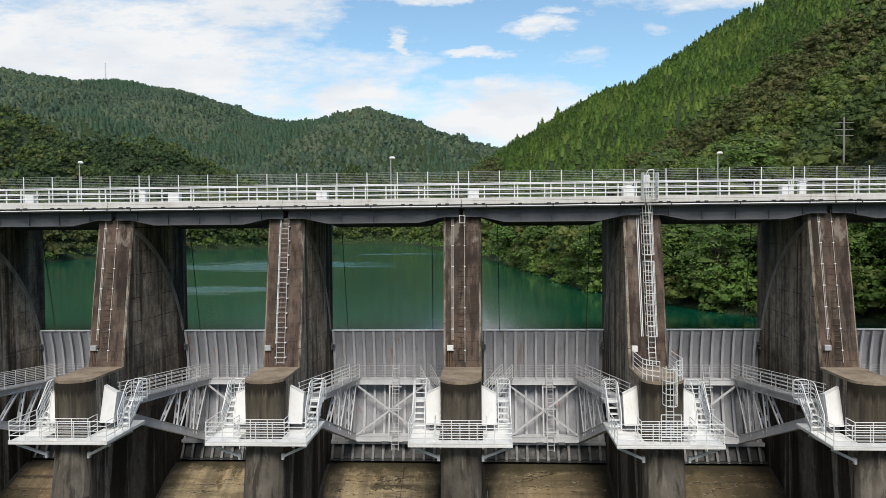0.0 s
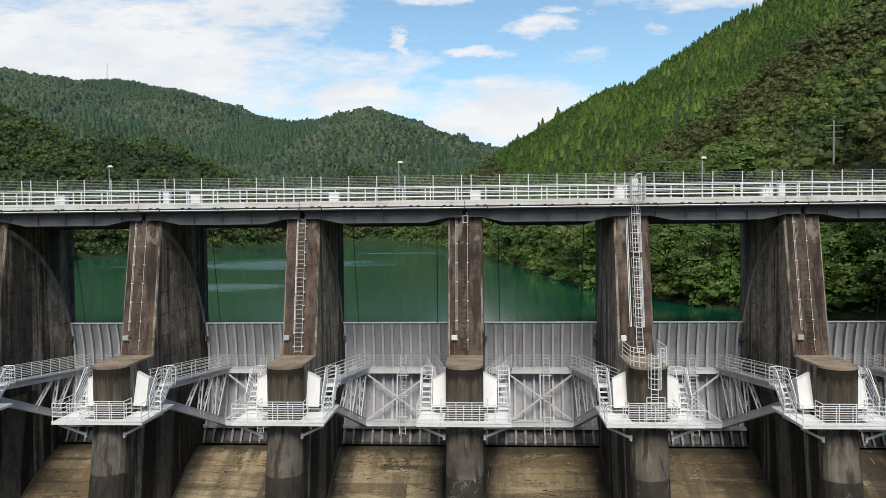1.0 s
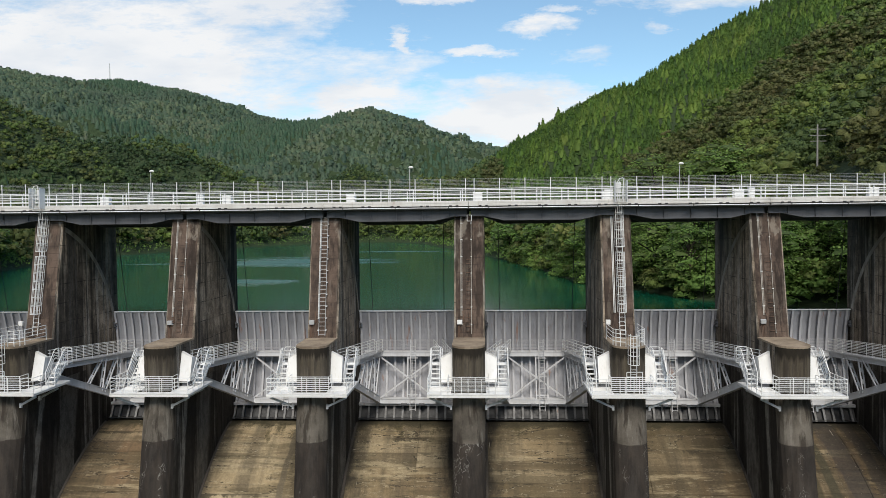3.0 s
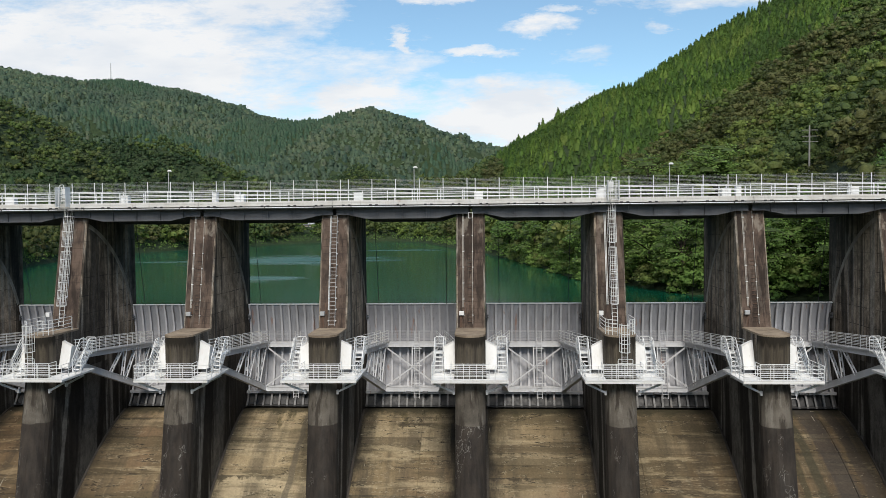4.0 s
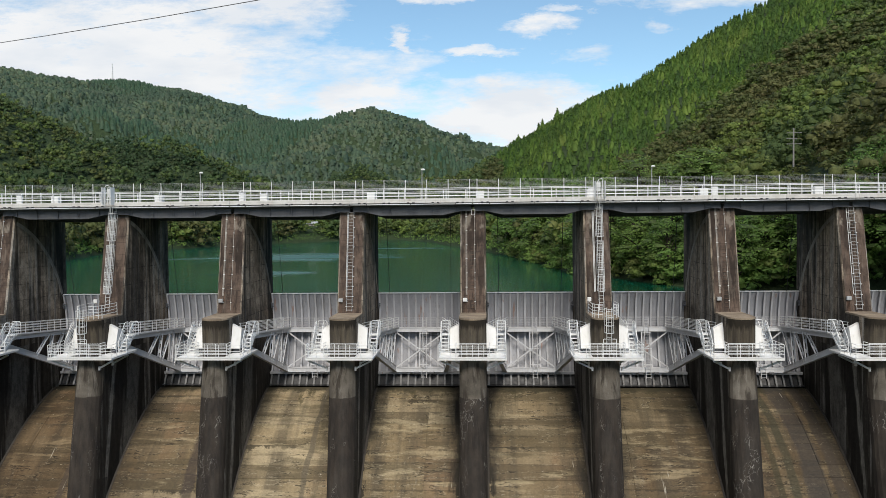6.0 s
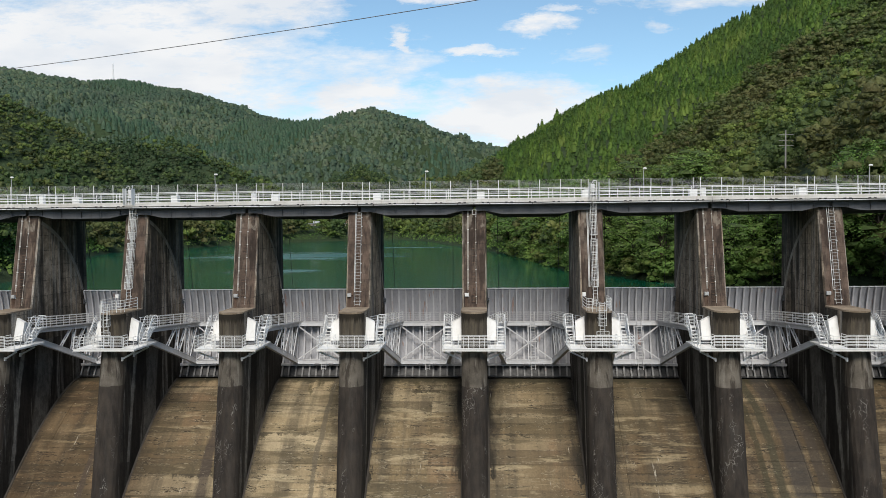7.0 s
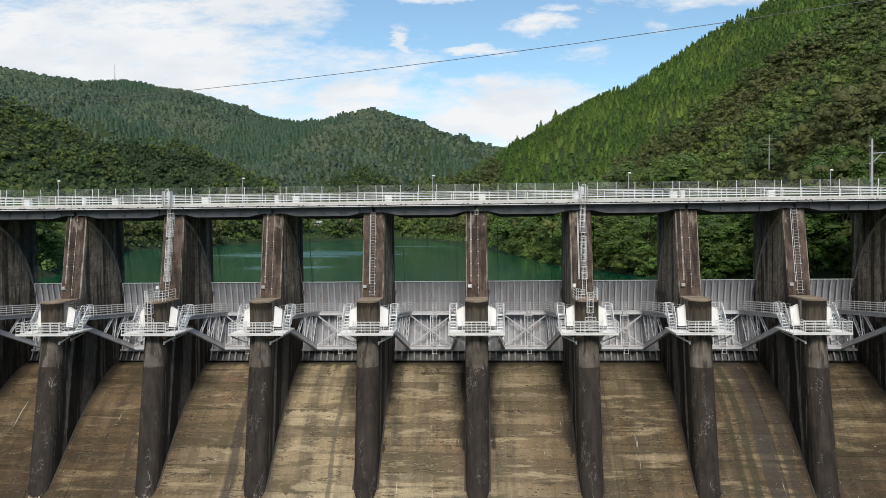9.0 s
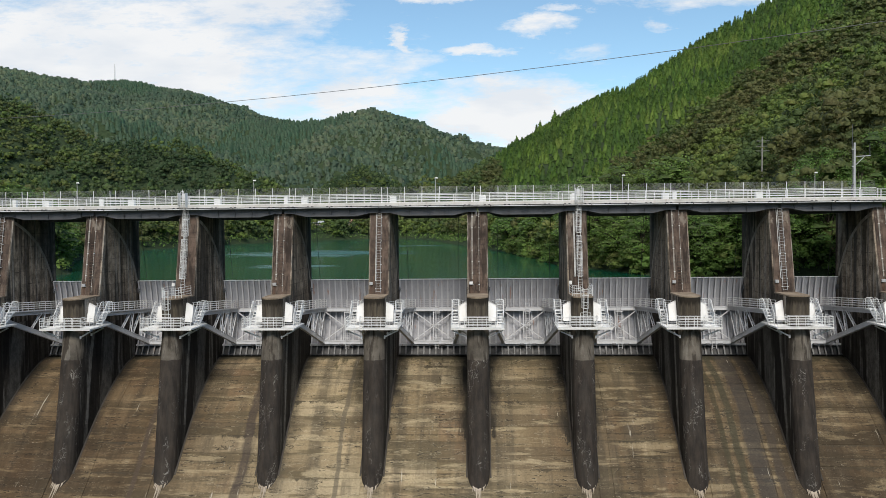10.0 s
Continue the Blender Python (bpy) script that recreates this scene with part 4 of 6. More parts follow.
            u = (p1 - p0).normalized().cross(Vector((1, 0, 0)))
            u = u if u.z > 0 else -u
            b.bar(p0, p1, 0.26, h - 0.02).bar(p0 + u * h / 2, p1 + u * h / 2, 0.36, 0.04).bar(p0 - u * h / 2, p1 - u * h / 2, 0.36, 0.04)
            part(nm, b, ARM, g)
        for k0, k1 in ((0.95, 0.84), (0.80, 0.80), (0.75, 0.62), (0.60, 0.58), (0.55, 0.40)):
            b = Build()
            p0, p1 = up0.lerp(up1, k0), lo0.lerp(lo1, k1)
            d = (p1 - p0)
            # two flats joined by battens, so that the lacing shows slots
            q = Vector((1, 0, 0))
            for o in (-0.11, 0.11):
                b.bar(p0 + q * o, p1 + q * o, 0.10, 0.09, q)
            m = max(3, int(d.length / 0.75))
            for k in range(m + 1):
                c = p0.lerp(p1, k / m)
                b.bar(c - d.normalized() * 0.17, c + d.normalized() * 0.17, 0.15, 0.07, q)
            part("lacing_bar", b, ARM, g)
        b = Build()
        b.prism([(3.3, 0.35), (3.7, 0.06), (4.3, 0.02), (5.6, -0.42), (5.7, -0.30), (5.0, 0.35), (5.2, 0.62), (6.0, 0.70), (6.0, 0.82), (4.3, 1.25), (3.5, 1.1)], xa - 0.045, xa + 0.045, 0)
        part("arm_head", b, ARM, g)
        # walkway along the upper leg with its rails
        b = Build()
        for k in range(9):
            o = Vector((-0.36 + 0.09 * k, 0, 0.25))
            b.bar(up0 + o, up1 + o, 0.014 if 0 < k < 8 else 0.04, 0.05 if 0 < k < 8 else 0.1)
        for k in range(22):
            c = up0.lerp(up1, k / 21) + Vector((0, 0, 0.25))
            b.bar(c - Vector((0.36, 0, 0)), c + Vector((0.36, 0, 0)), 0.014, 0.03)
        part("walkway", b, ARM, g, "grey steel walkway grating")
        for o in (-0.36, 0.36):
            n = 6
            for k in range(n):
                c = up0.lerp(up1, (k + 0.1) / (n - 0.6)) + Vector((o, 0, 0.27))
                part("rail_post", Build().tube([c, c + Vector((0, 0, 1.0))], 0.024, 5), RAIL, g)
            e1 = up0.lerp(up1, 0.94)
            for h in (0.28, 0.52, 0.76, 1.0):
                part("rail", Build().tube([up0 + Vector((o, 0, 0.27 + h)), e1 + Vector((o, 0, 0.27 + h))], 0.022, 5), RAIL, g)
        # wire rope up to the hoist
        xr = 2.4 if s > 0 else PITCH - 2.4
        part("hoist_rope", Build().tube([(xr, on_arc(4.0) - 0.1, 4.05), (xr - 0.1 * s, 13.0, 11.9)], 0.028, 5), BLACK, g, "black hoist wire rope")
    # gallery across the upper girder
    y = on_arc(0.36) - 0.7
    xa, xb = ga - 0.36, gb + 0.36
    for k in range(6):
        x = xa + (xb - xa) * (k + 0.15) / 5.3
        for yy in (y - 0.32, y + 0.30):
            part("rail_post", Build().tube([(x, yy, 0.56), (x, yy, 1.55)], 0.016, 5), RIB, g)
    for h in (0.83, 1.07, 1.31, 1.55):
        for yy in (y - 0.32, y + 0.30):
            xs_ = (xa + 0.7, xb - 0.7) if yy < y else (x0 + 0.3, x1 - 0.3)
            part("rail", Build().tube([(xs_[0], yy, h), (xs_[1], yy, h)], 0.012, 5), RIB, g)
    # cross bracing and ladder between the girders
    yb0, yb1 = on_arc(0.36) - 1.0, on_arc(-3.56) - 1.0
    for xa, xb in ((ga, gb), (gb, ga)):
        part("cross_brace", Build().bar((xa, yb0 + (0.03 if xa < xb else 0), 0.15), (xb, yb1 + (0.03 if xa < xb else 0), -3.35), 0.11, 0.11), ARM, g)
    part("post", Build().bar((PITCH / 2 - 0.05, yb0 + 0.12, 0.15), (PITCH / 2 - 0.05, yb1 + 0.12, -3.35), 0.1, 0.1, (0, 1, 0)), ARM, g)
    xl = PITCH / 2 + 0.42
    l = Build()
    lean = lambda z: yb0 - 0.14 + (yb1 - yb0) * (0.36 - z) / 3.92
    for x in (xl - 0.23, xl + 0.23):
        l.tube([(x, lean(1.55), 1.6), (x, lean(-4.3), -4.3)], 0.028, 5)
    for k in range(20):
        z = -4.2 + 0.29 * k
        l.tube([(xl - 0.23, lean(z), z), (xl + 0.23, lean(z), z)], 0.018, 4)
    part("ladder", l, ARM, g, "grey steel ladder")
    for z in (0.05, -1.45, -3.0):
        part("ladder_bracket", Build().bar((xl - 0.42, lean(z) + 0.02, z), (xl + 0.42, lean(z) + 0.02, z), 0.05, 0.07).bar((xl - 0.25, lean(z) + 0.02, z - 0.04), (xl - 0.25, lean(z) + 0.5, z - 0.04), 0.04, 0.06), ARM, g)
    for s in (-1, 1):
        part("rope_block", Build().box(xl + s * 0.75 - 0.25, xl + s * 0.75 + 0.25, on_arc(-3.9) - 1.12, on_arc(-3.9) - 0.9, -3.86, -3.7, 0.02), GIRDER, g, "dark bolted block on the girder")
    return g


gate = make_gate()
gate.location.x = BAYS[0] * PITCH
for i in BAYS[1:]:
    copy_thing(gate, pose(i * PITCH, 0, 0))


# ---- service platform round each pier nose
def make_platform():
    p = thing("service_platform", "white steel platform with railings round the pier nose", "platform", "service platforms")
    W, D = 2.78, 4.55
    b = Build()
    for x0, x1, y0, y1 in ((-W, W, 0, 0.75), (-W, -HALF - 0.06, 0.75, D), (HALF + 0.06, W, 0.75, D)):
        b.box(x0, x1, y0, y1, -0.05, 0.0)
    part("floor", b, FLOOR_WHITE, p, "white painted steel floor, brightened for the sun on it")
    b = Build()
    b.box(-W, W, -0.02, 0.06, -0.17, -0.052).box(-W, -W + 0.08, 0.062, D, -0.17, -0.052).box(W - 0.08, W, 0.062, D, -0.17, -0.052)
    part("edge_beam", b, WHITE, p, "white edge channel")
    b = Build()
    b.box(-W, W, -0.03, -0.004, 0.001, 0.06)
    part("toe_board", b, WHITE, p)
    for s in (-1, 1):
        for y in (0.5, 3.2):
            part("bracket", Build().bar((s * (W - 0.15), y, -0.3), (s * (HALF + 0.02), y + 0.5 * (y < 1), -1.05), 0.1, 0.14), ARM, p, "grey bracket strut")
            part("bracket", Build().box(min(s * HALF, s * (HALF + 0.14)), max(s * HALF, s * (HALF + 0.14)), y + 0.5 * (y < 1) - 0.1, y + 0.5 * (y < 1) + 0.1, -1.2, -0.88), ARM, p, "grey bracket foot")
        # rails: side
        for y in (0.04, 0.95, 1.85, 2.6):
            part("rail_post", Build().tube([(s * (W - 0.04), y, 0), (s * (W - 0.04), y, 1.1)], 0.026, 5), RAIL, p)
        for h in (0.3, 0.57, 0.84, 1.1):
            part("rail", Build().tube([(s * (W - 0.04), 0.04, h), (s * (W - 0.04), 2.6, h), (s * (W - 0.04), 4.1, h + 1.4)], 0.024, 5), RAIL, p)
        # stair to the arm's walkway
        st = Build()
        xs0, xs1 = s * 2.08, s * 2.72
        for k in range(5):
            y, z = 2.75 + 0.30 * k, 0.27 * (k + 1)
            st.box(min(xs0, xs1), max(xs0, xs1), y, y + 0.26, z - 0.06, z, 0.008)
        part("stair", st, RAIL, p, "white open steel stair")
        for x in (xs0, xs1):
            part("stringer", Build().bar((x, 2.65, 0.12), (x, 4.3, 1.45), 0.05, 0.16), RAIL, p)
        b = Build()
        x = xs0
        for x in (xs0, s * 2.78):
            b.tube([(x, 2.6, 0.0), (x, 2.6, 1.0), (x, 3.75, 2.42), (x, 3.95, 2.5), (x, 4.35, 2.5)], 0.028, 6)
            b.tube([(x, 3.3, 0.6), (x, 3.3, 1.85)], 0.024, 5)
            b.tube([(x, 4.3, 1.4), (x, 4.3, 2.5)], 0.024, 5)
            for o in (0.3, 0.6):
                b.tube([(x, 2.6, 1.0 - o), (x, 3.75, 2.42 - o), (x, 4.3, 2.5 - o)], 0.02, 5)
        part("stair_rail", b, RAIL, p, "white bent stair handrail")
        # landing between the stair's head and the arm's walkway, railed behind
        b = Build()
        la, lb = sorted((s * 1.98, s * 2.8))
        b.box(la, lb, 4.22, 4.86, 1.34, 1.38).box(la, lb, 4.2, 4.24, 1.22, 1.339).box(la, lb, 4.84, 4.88, 1.22, 1.339)
        part("landing", b, RAIL, p, "white steel landing")
        part("landing_rail", Build().tube([(la, 4.84, 1.38), (la, 4.84, 2.38), (la + 0.1, 4.84, 2.48), (lb - 0.1, 4.84, 2.48), (lb, 4.84, 2.38), (lb, 4.84, 1.38)], 0.026, 6), RAIL, p)
        for h in (0.28, 0.55, 0.82):
            part("landing_rail", Build().tube([(la, 4.84, 1.38 + h), (lb, 4.84, 1.38 + h)], 0.022, 5), RAIL, p)
            part("landing_rail", Build().tube([(s * 2.78, 4.3, 1.42 + h), (s * 2.78, 4.84, 1.38 + h)], 0.022, 5), RAIL, p)
        # trunnion housing: leaning white casing on the pier's cheek
        h = Build()
        xa, xb = s * (HALF + 0.004), s * 1.95
        # a leaning front plate, its head cut down towards the outer edge, with a lower casing behind it
        inner = [(2.30, 0.42), (2.62, 0.42), (3.26, 2.46), (2.94, 2.46)]
        outer = [(2.30, 0.42), (2.62, 0.42), (3.14, 2.08), (2.82, 2.08)]
        vs = [(xa, *q) for q in inner] + [(xb, *q) for q in outer]
        fs = [(j, (j + 1) % 4, 4 + (j + 1) % 4, 4 + j) for j in range(4)] + [(3, 2, 1, 0), (4, 5, 6, 7)]
        h.add(vs, fs if s > 0 else [f[::-1] for f in fs])
        part("trunnion_housing", h, WHITE, p, "leaning white steel trunnion housing")
        h = Build()
        xc = s * 1.84
        row = [(2.66, 0.45), (3.95, 0.45), (4.05, 1.25), (3.75, 1.95), (3.16, 2.0)]
        vs = [(xa, *q) for q in row] + [(xc, *q) for q in row]
        fs = [(j, (j + 1) % 5, 5 + (j + 1) % 5, 5 + j) for j in range(5)] + [(4, 3, 2, 1, 0), (5, 6, 7, 8, 9)]
        h.add(vs, fs if s > 0 else [f[::-1] for f in fs])
        part("casing", h, ARM, p, "pale grey casing behind the plate")
        e = Build()
        e.bar((xb, 2.28, 0.42), (xb, 2.80, 2.08), 0.05, 0.05).bar((xb, 2.80, 2.08), (xa + s * 0.03, 2.92, 2.46), 0.05, 0.05)
        part("flange", e, WHITE, p)
        k = Build()
        k.box(min(s * 1.25, s * 1.8), max(s * 1.25, s * 1.8), 2.6, 3.7, 0.0, 0.45, 0.02)
        part("plinth", k, GIRDER, p, "dark housing plinth")
        part("trunnion_hub", Build().tube([(s * 1.18, 4.1, TR_Z + 0.05), (s * 2.02, 4.1, TR_Z + 0.05)], 0.3, 14), ARM, p, "grey trunnion hub")
    # front rail
    for k in range(7):
        x = -W + 0.04 + (2 * W - 0.08) * k / 6
        if 0 < k < 6:
            part("rail_post", Build().tube([(x, 0.04, 0), (x, 0.04, 1.1)], 0.026, 5), RAIL, p)
    for h in (0.3, 0.57, 0.84, 1.1):
        part("rail", Build().tube([(-W + 0.04, 0.04, h), (W - 0.04, 0.04, h)], 0.024, 5), RAIL, p)
    # inner guard between floor and nose
    for h in (0.3, 0.57, 0.84, 1.1):
        part("rail", Build().tube([(-1.4, 1.6, h), (-1.4, 0.62, h), (1.4, 0.62, h), (1.4, 1.6, h)], 0.024, 5), RAIL, p)
    for x, y in ((-1.4, 0.62), (-0.47, 0.62), (0.47, 0.62), (1.4, 0.62), (-1.4, 1.6), (1.4, 1.6)):
        part("rail_post", Build().tube([(x, y, 0), (x, y, 1.1)], 0.026, 5), RAIL, p)
    return p


platform = make_platform()
platform.location.x = PIERS[0] * PITCH
for i in PIERS[1:]:
    copy_thing(platform, pose(i * PITCH, 0, 0))

# ---- bridge over the piers
X0, X1 = -7 * PITCH, 4 * PITCH + 1.2
DECK_Z, FRONT, BACK = 13.1, 6.0, 15.4
for n, i in enumerate(BAYS):
    a, b_ = i * PITCH, (i + 1) * PITCH + (1.2 if i == BAYS[-1] else 0)
    span = thing("bridge_span", "pale concrete bridge span on dark steel girders", "bridge", "bridge spans", "structure")
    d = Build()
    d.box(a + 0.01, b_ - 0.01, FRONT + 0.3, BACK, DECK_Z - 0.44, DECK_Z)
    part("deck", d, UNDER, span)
    d = Build()
    d.box(a + 0.012, b_ - 0.012, FRONT, FRONT + 0.298, 13.07, 13.26, 0.02)
    part("kerb", d, DECK, span, "pale concrete kerb")
    d = Build()
    d.box(a + 0.012, b_ - 0.012, FRONT - 0.03, FRONT + 0.298, 12.87, 13.065, 0.012)
    part("fascia", d, DECK, span, "pale concrete fascia")
    for y in (6.75, 10.4, 14.4):
        g = Build()
        e0, e1 = (a + 0.15, b_ - 0.15) if i != BAYS[-1] else (a + 0.15, a + PITCH - 0.15)
        zb = 11.80 if y < 7 else 11.56
        ol = [(e0, 12.62), (e0, 12.13), (e0 + 1.0, 12.13), (e0 + 2.5, zb), (e1 - 2.5, zb), (e1 - 1.0, 12.13), (e1, 12.13), (e1, 12.62)]
        g.prism(ol, y - 0.02, y + 0.02, 1)
        for u, v in zip(ol[1:-1], ol[2:-1]):
            g.bar((u[0], y, u[1]), (v[0], y, v[1]), 0.3, 0.035)
        g.box(e0, e1, y - 0.15, y + 0.15, 12.62, 12.66)
        gd = part("girder", g, GIRDER, span, "dark grey haunched steel girder")
        if y < 7:
            for k in range(5):
                x = a + 1.55 + k * (PITCH - 3.1) / 4
                part("stiffener", Build().box(x - 0.02, x + 0.02, y - 0.15, y - 0.021, 11.82 if 0 < k < 4 else 12.0, 12.62), GIRDER, gd)
    for k in range(5):
        x = a + 1.1 + 2.2 * k
        for o in (-0.24, 0.24):
            part("drain_spout", Build().box(x + o - 0.11, x + o + 0.11, FRONT - 0.13, FRONT - 0.032, 12.82, 12.93, 0.01), BLACK, span, "black drain spout")
    d = Build()
    d.tube([(a + 0.05 + k * (b_ - a - 0.1) / 6, FRONT - 0.11, 12.75 - 0.012 * (k % 2)) for k in range(7)], 0.034, 6)
    part("pipe", d, RAIL, span, "white service pipe under the deck")
    for k in range(3):
        x = a + 1.5 + k * 4
        part("pipe_hanger", Build().box(x - 0.03, x + 0.03, FRONT - 0.15, FRONT + 0.08, 12.70, 12.868), BLACK, span)


def guard_rail(label, y, z0, spacing, heights, radius, category):
    r = thing("guard_rail", label, category, kind="structure")
    post = Build().box(-0.036, 0.036, -0.05, 0.05, 0, heights[-1] - 0.02, 0.012).mesh("rail_post")
    n = int((X1 - X0) / spacing)
    for k in range(n + 1):
        p = part("rail_post", post, RAIL, r)
        p.location = (X0 + 0.4 + k * spacing, y, z0)
    for h in heights:
        part("rail", Build().tube([(X0, y - 0.07, z0 + h), (X1, y - 0.07, z0 + h)], radius, 7), RAIL, r)


guard_rail("white painted steel bridge railing with three pipes", FRONT + 0.15, 13.26, 2.0, (0.22, 0.47, 0.80), 0.034, "railing")
guard_rail("white painted steel railing on the upstream kerb", 10.7, 13.1, 2.0, (0.3, 0.6, 0.95, 1.3), 0.03, "railing")

fence = thing("wire_fence", "tall galvanised post-and-wire fence along the bridge", "fence", kind="structure")
post = Build().tube([(0, 0, 0), (0, 0, 2.15)], 0.035, 6).mesh("fence_post")
for i in BAYS:
    for k in range(6):
        p = part("fence_post", post, RAIL, fence)
        p.location = (i * PITCH + 0.35 + k * 2.06, 11.0, DECK_Z)
for k in range(17):
    z = DECK_Z + 0.3 + 0.113 * k
    part("wire", Build().tube([(X0, 11.0, z), (X1, 11.0, z)], 0.008, 4), GALV, fence)


def make_lamp():
    l = thing("street_lamp", "slim white street lamp on the bridge", "street lamp", "bridge lamps")
    part("pole", Build().tube([(0, 0, 0), (0, 0, 0.6), (0, 0, 3.0)], [0.06, 0.042, 0.032], 8), GALV, l)
    part("arm", Build().tube([(0, 0, 2.95), (0, 0, 3.06), (0.12, -0.05, 3.1)], 0.022, 6), GALV, l)
    h = Build()
    h.tube([(-0.08, -0.05, 3.1), (0.0, -0.05, 3.15), (0.22, -0.05, 3.15), (0.3, -0.05, 3.1)], [0.03, 0.09, 0.09, 0.04], 8)
    part("lantern", h, LAMP_GLASS, l, "pale lantern head")
    return l


lamp = make_lamp()
lamp.location = (-4.95 - 3 * 21.85, 11.4, DECK_Z)
for k in range(-2, 3):
    copy_thing(lamp, pose(-4.95 + 21.85 * k, 11.4, DECK_Z))


OLDPIPE = paint("weathered_conduit", (0.44, 0.41, 0.37), (0.28, 0.24, 0.21), 0.5, 0.6)

# ---- fittings on the raked pier faces
def face_y(z):
    return 5.15 + (z - 2.9) * (6.95 - 5.15) / (12.12 - 2.9)


def ladder(b, x, z0, z1, off, w=0.2, step=0.3, r=0.024):
    for s in (-w, w):
        b.tube([(x + s, face_y(z0) - off, z0), (x + s, face_y(z1) - off, z1)], r, 5)
    n = int((z1 - z0) / step)
    for k in range(n + 1):
        z = z0 + 0.1 + step * k
        b.tube([(x - w, face_y(z) - off, z), (x + w, face_y(z) - off, z)], r * 0.8, 4)
    return b


def hoop(b, x, y, z, rx, ry, r=0.02, n=9):
    pts = [(x - rx, y, z)] + [(x - rx * math.cos(a), y - ry * math.sin(a) - 0.1, z) for a in np.linspace(0.25, math.pi - 0.25, n)] + [(x + rx, y, z)]
    return b.tube(pts, r, 5)


def make_cage_ladder(x, s):
    """Caged ladder from the bridge down to the pier's cap, and on to the platform."""
    t = thing("caged_ladder", "white steel ladder with safety cage down the pier", "ladder", "caged ladders")
    xl = x + 0.18 * s
    part("ladder", ladder(Build(), xl, 3.3, 13.3, 0.26), RAIL, t)
    for z0, z1, w in ((9.75, 13.2, 0.33), (5.0, 9.6, 0.31)):
        b = Build()
        zs = np.arange(z0, z1, 0.62)
        for z in zs:
            hoop(b, xl, face_y(z) - 0.22, z, w, 0.62, 0.024)
        for a in (0.0, 0.55, 1.1, 1.57, 2.04, 2.6, 3.14):
            p0, p1 = zs[0], zs[-1]
            ya = -0.22 - (0.62 * math.sin(a) + (0.1 if 0 < a < 3.1 else 0))
            b.tube([(xl - w * math.cos(a), face_y(p0) + ya, p0), (xl - w * math.cos(a), face_y(p1) + ya, p1)], 0.016, 4)
        part("safety_cage", b, RAIL, t, "white hooped safety cage")
    for k in range(6):
        z = 4.2 + 1.5 * k
        part("standoff", Build().bar((xl - 0.2, face_y(z) - 0.27, z), (xl - 0.2, face_y(z) + 0.01, z), 0.05, 0.05), RAIL, t)
        part("standoff", Build().bar((xl + 0.2, face_y(z) - 0.27, z), (xl + 0.2, face_y(z) + 0.01, z), 0.05, 0.05), RAIL, t)
    # meshed entry cage at the railing
    b = Build()
    yg = FRONT - 0.25
    for xx in (-0.42, -0.14, 0.14, 0.42):
        b.tube([(xl + xx, yg - 0.4, 13.0), (xl + xx, yg - 0.4, 14.55)], 0.02, 5)
    for zz in np.arange(13.05, 14.6, 0.25):
        b.tube([(xl - 0.42, yg + 0.3, zz), (xl - 0.42, yg - 0.4, zz), (xl + 0.42, yg - 0.4, zz), (xl + 0.42, yg + 0.3, zz)], 0.014, 4)
    for xx in (-0.42, 0.42):
        b.box(xl + xx - 0.012, xl + xx + 0.012, yg - 0.38, yg + 0.35, 13.0, 14.6)
    b.box(xl - 0.26, xl + 0.1, yg + 0.37, yg + 0.40, 13.75, 14.5)
    b.tube([(xl - 0.25, yg - 0.2, 13.1), (xl - 0.25, yg - 0.2, 14.5), (xl - 0.1, yg - 0.2, 14.75), (xl + 0.15, yg - 0.2, 14.78)], 0.03, 6)
    b.tube([(xl + 0.2, yg - 0.2, 13.1), (xl + 0.2, yg - 0.2, 14.78)], 0.03, 6)
    part("entry_cage", b, RAIL, t, "galvanised mesh entry cage")
    part("conduit", Build().tube([(x - 0.36, face_y(12) - 0.05, 12.0), (x - 0.36, face_y(4.9) - 0.05, 4.9)], 0.03, 5).tube([(x - 0.27, face_y(12) - 0.05, 12.0), (x - 0.27, face_y(4.9) - 0.05, 4.9)], 0.03, 5), RAIL, t)
    # railing round the rim of the cap
    zc, cy, r = 3.12, 2.04, HALF - 0.06
    gap = 0.10  # where the lower ladder passes, radians from straight ahead
    def rim(a):
        return (x + s * r * math.sin(a), cy - r * math.cos(a))
    for a0, a1, back in ((-1.57, gap - 0.42, True), (gap + 0.42, 1.57, True)):
        arc = [rim(a) for a in np.linspace(a0, a1, 8)]
        line = ([(x - s * r, 4.4)] + arc) if a0 < 0 else (arc + [(x + s * r, 4.4)])
        for h in (0.3, 0.57, 0.84, 1.1):
            part("rail", Build().tube([(p[0], p[1], zc + h) for p in line], 0.024, 5), RAIL, t)
        for p in line[::2] + [line[-1]]:
            part("rail_post", Build().tube([(p[0], p[1], zc), (p[0], p[1], zc + 1.1)], 0.026, 5), RAIL, t)
    lx, ly = rim(gap)
    nx, ny = lx - x, ly - cy
    k = 1.13
    lx, ly = x + nx * k, cy + ny * k - 0.08
    b = Build()
    for o in (-0.2, 0.2):
        b.tube([(lx + o, ly, 0.25), (lx + o, ly, zc + 0.9)], 0.024, 5)
    for z in np.arange(0.4, 4.0, 0.3):
        b.tube([(lx - 0.2, ly, z), (lx + 0.2, ly, z)], 0.018, 4)
    part("ladder", b, RAIL, t)
    b = Build()
    zs = (2.0, 2.62, 3.3, 3.95)
    for z in zs:
        hoop(b, lx, ly + 0.06, z, 0.36, 0.6, 0.024)
    for a in (0.0, 0.6, 1.2, 1.9, 2.5, 3.14):
        ya = 0.06 - (0.6 * math.sin(a) + (0.1 if 0 < a < 3.1 else 0))
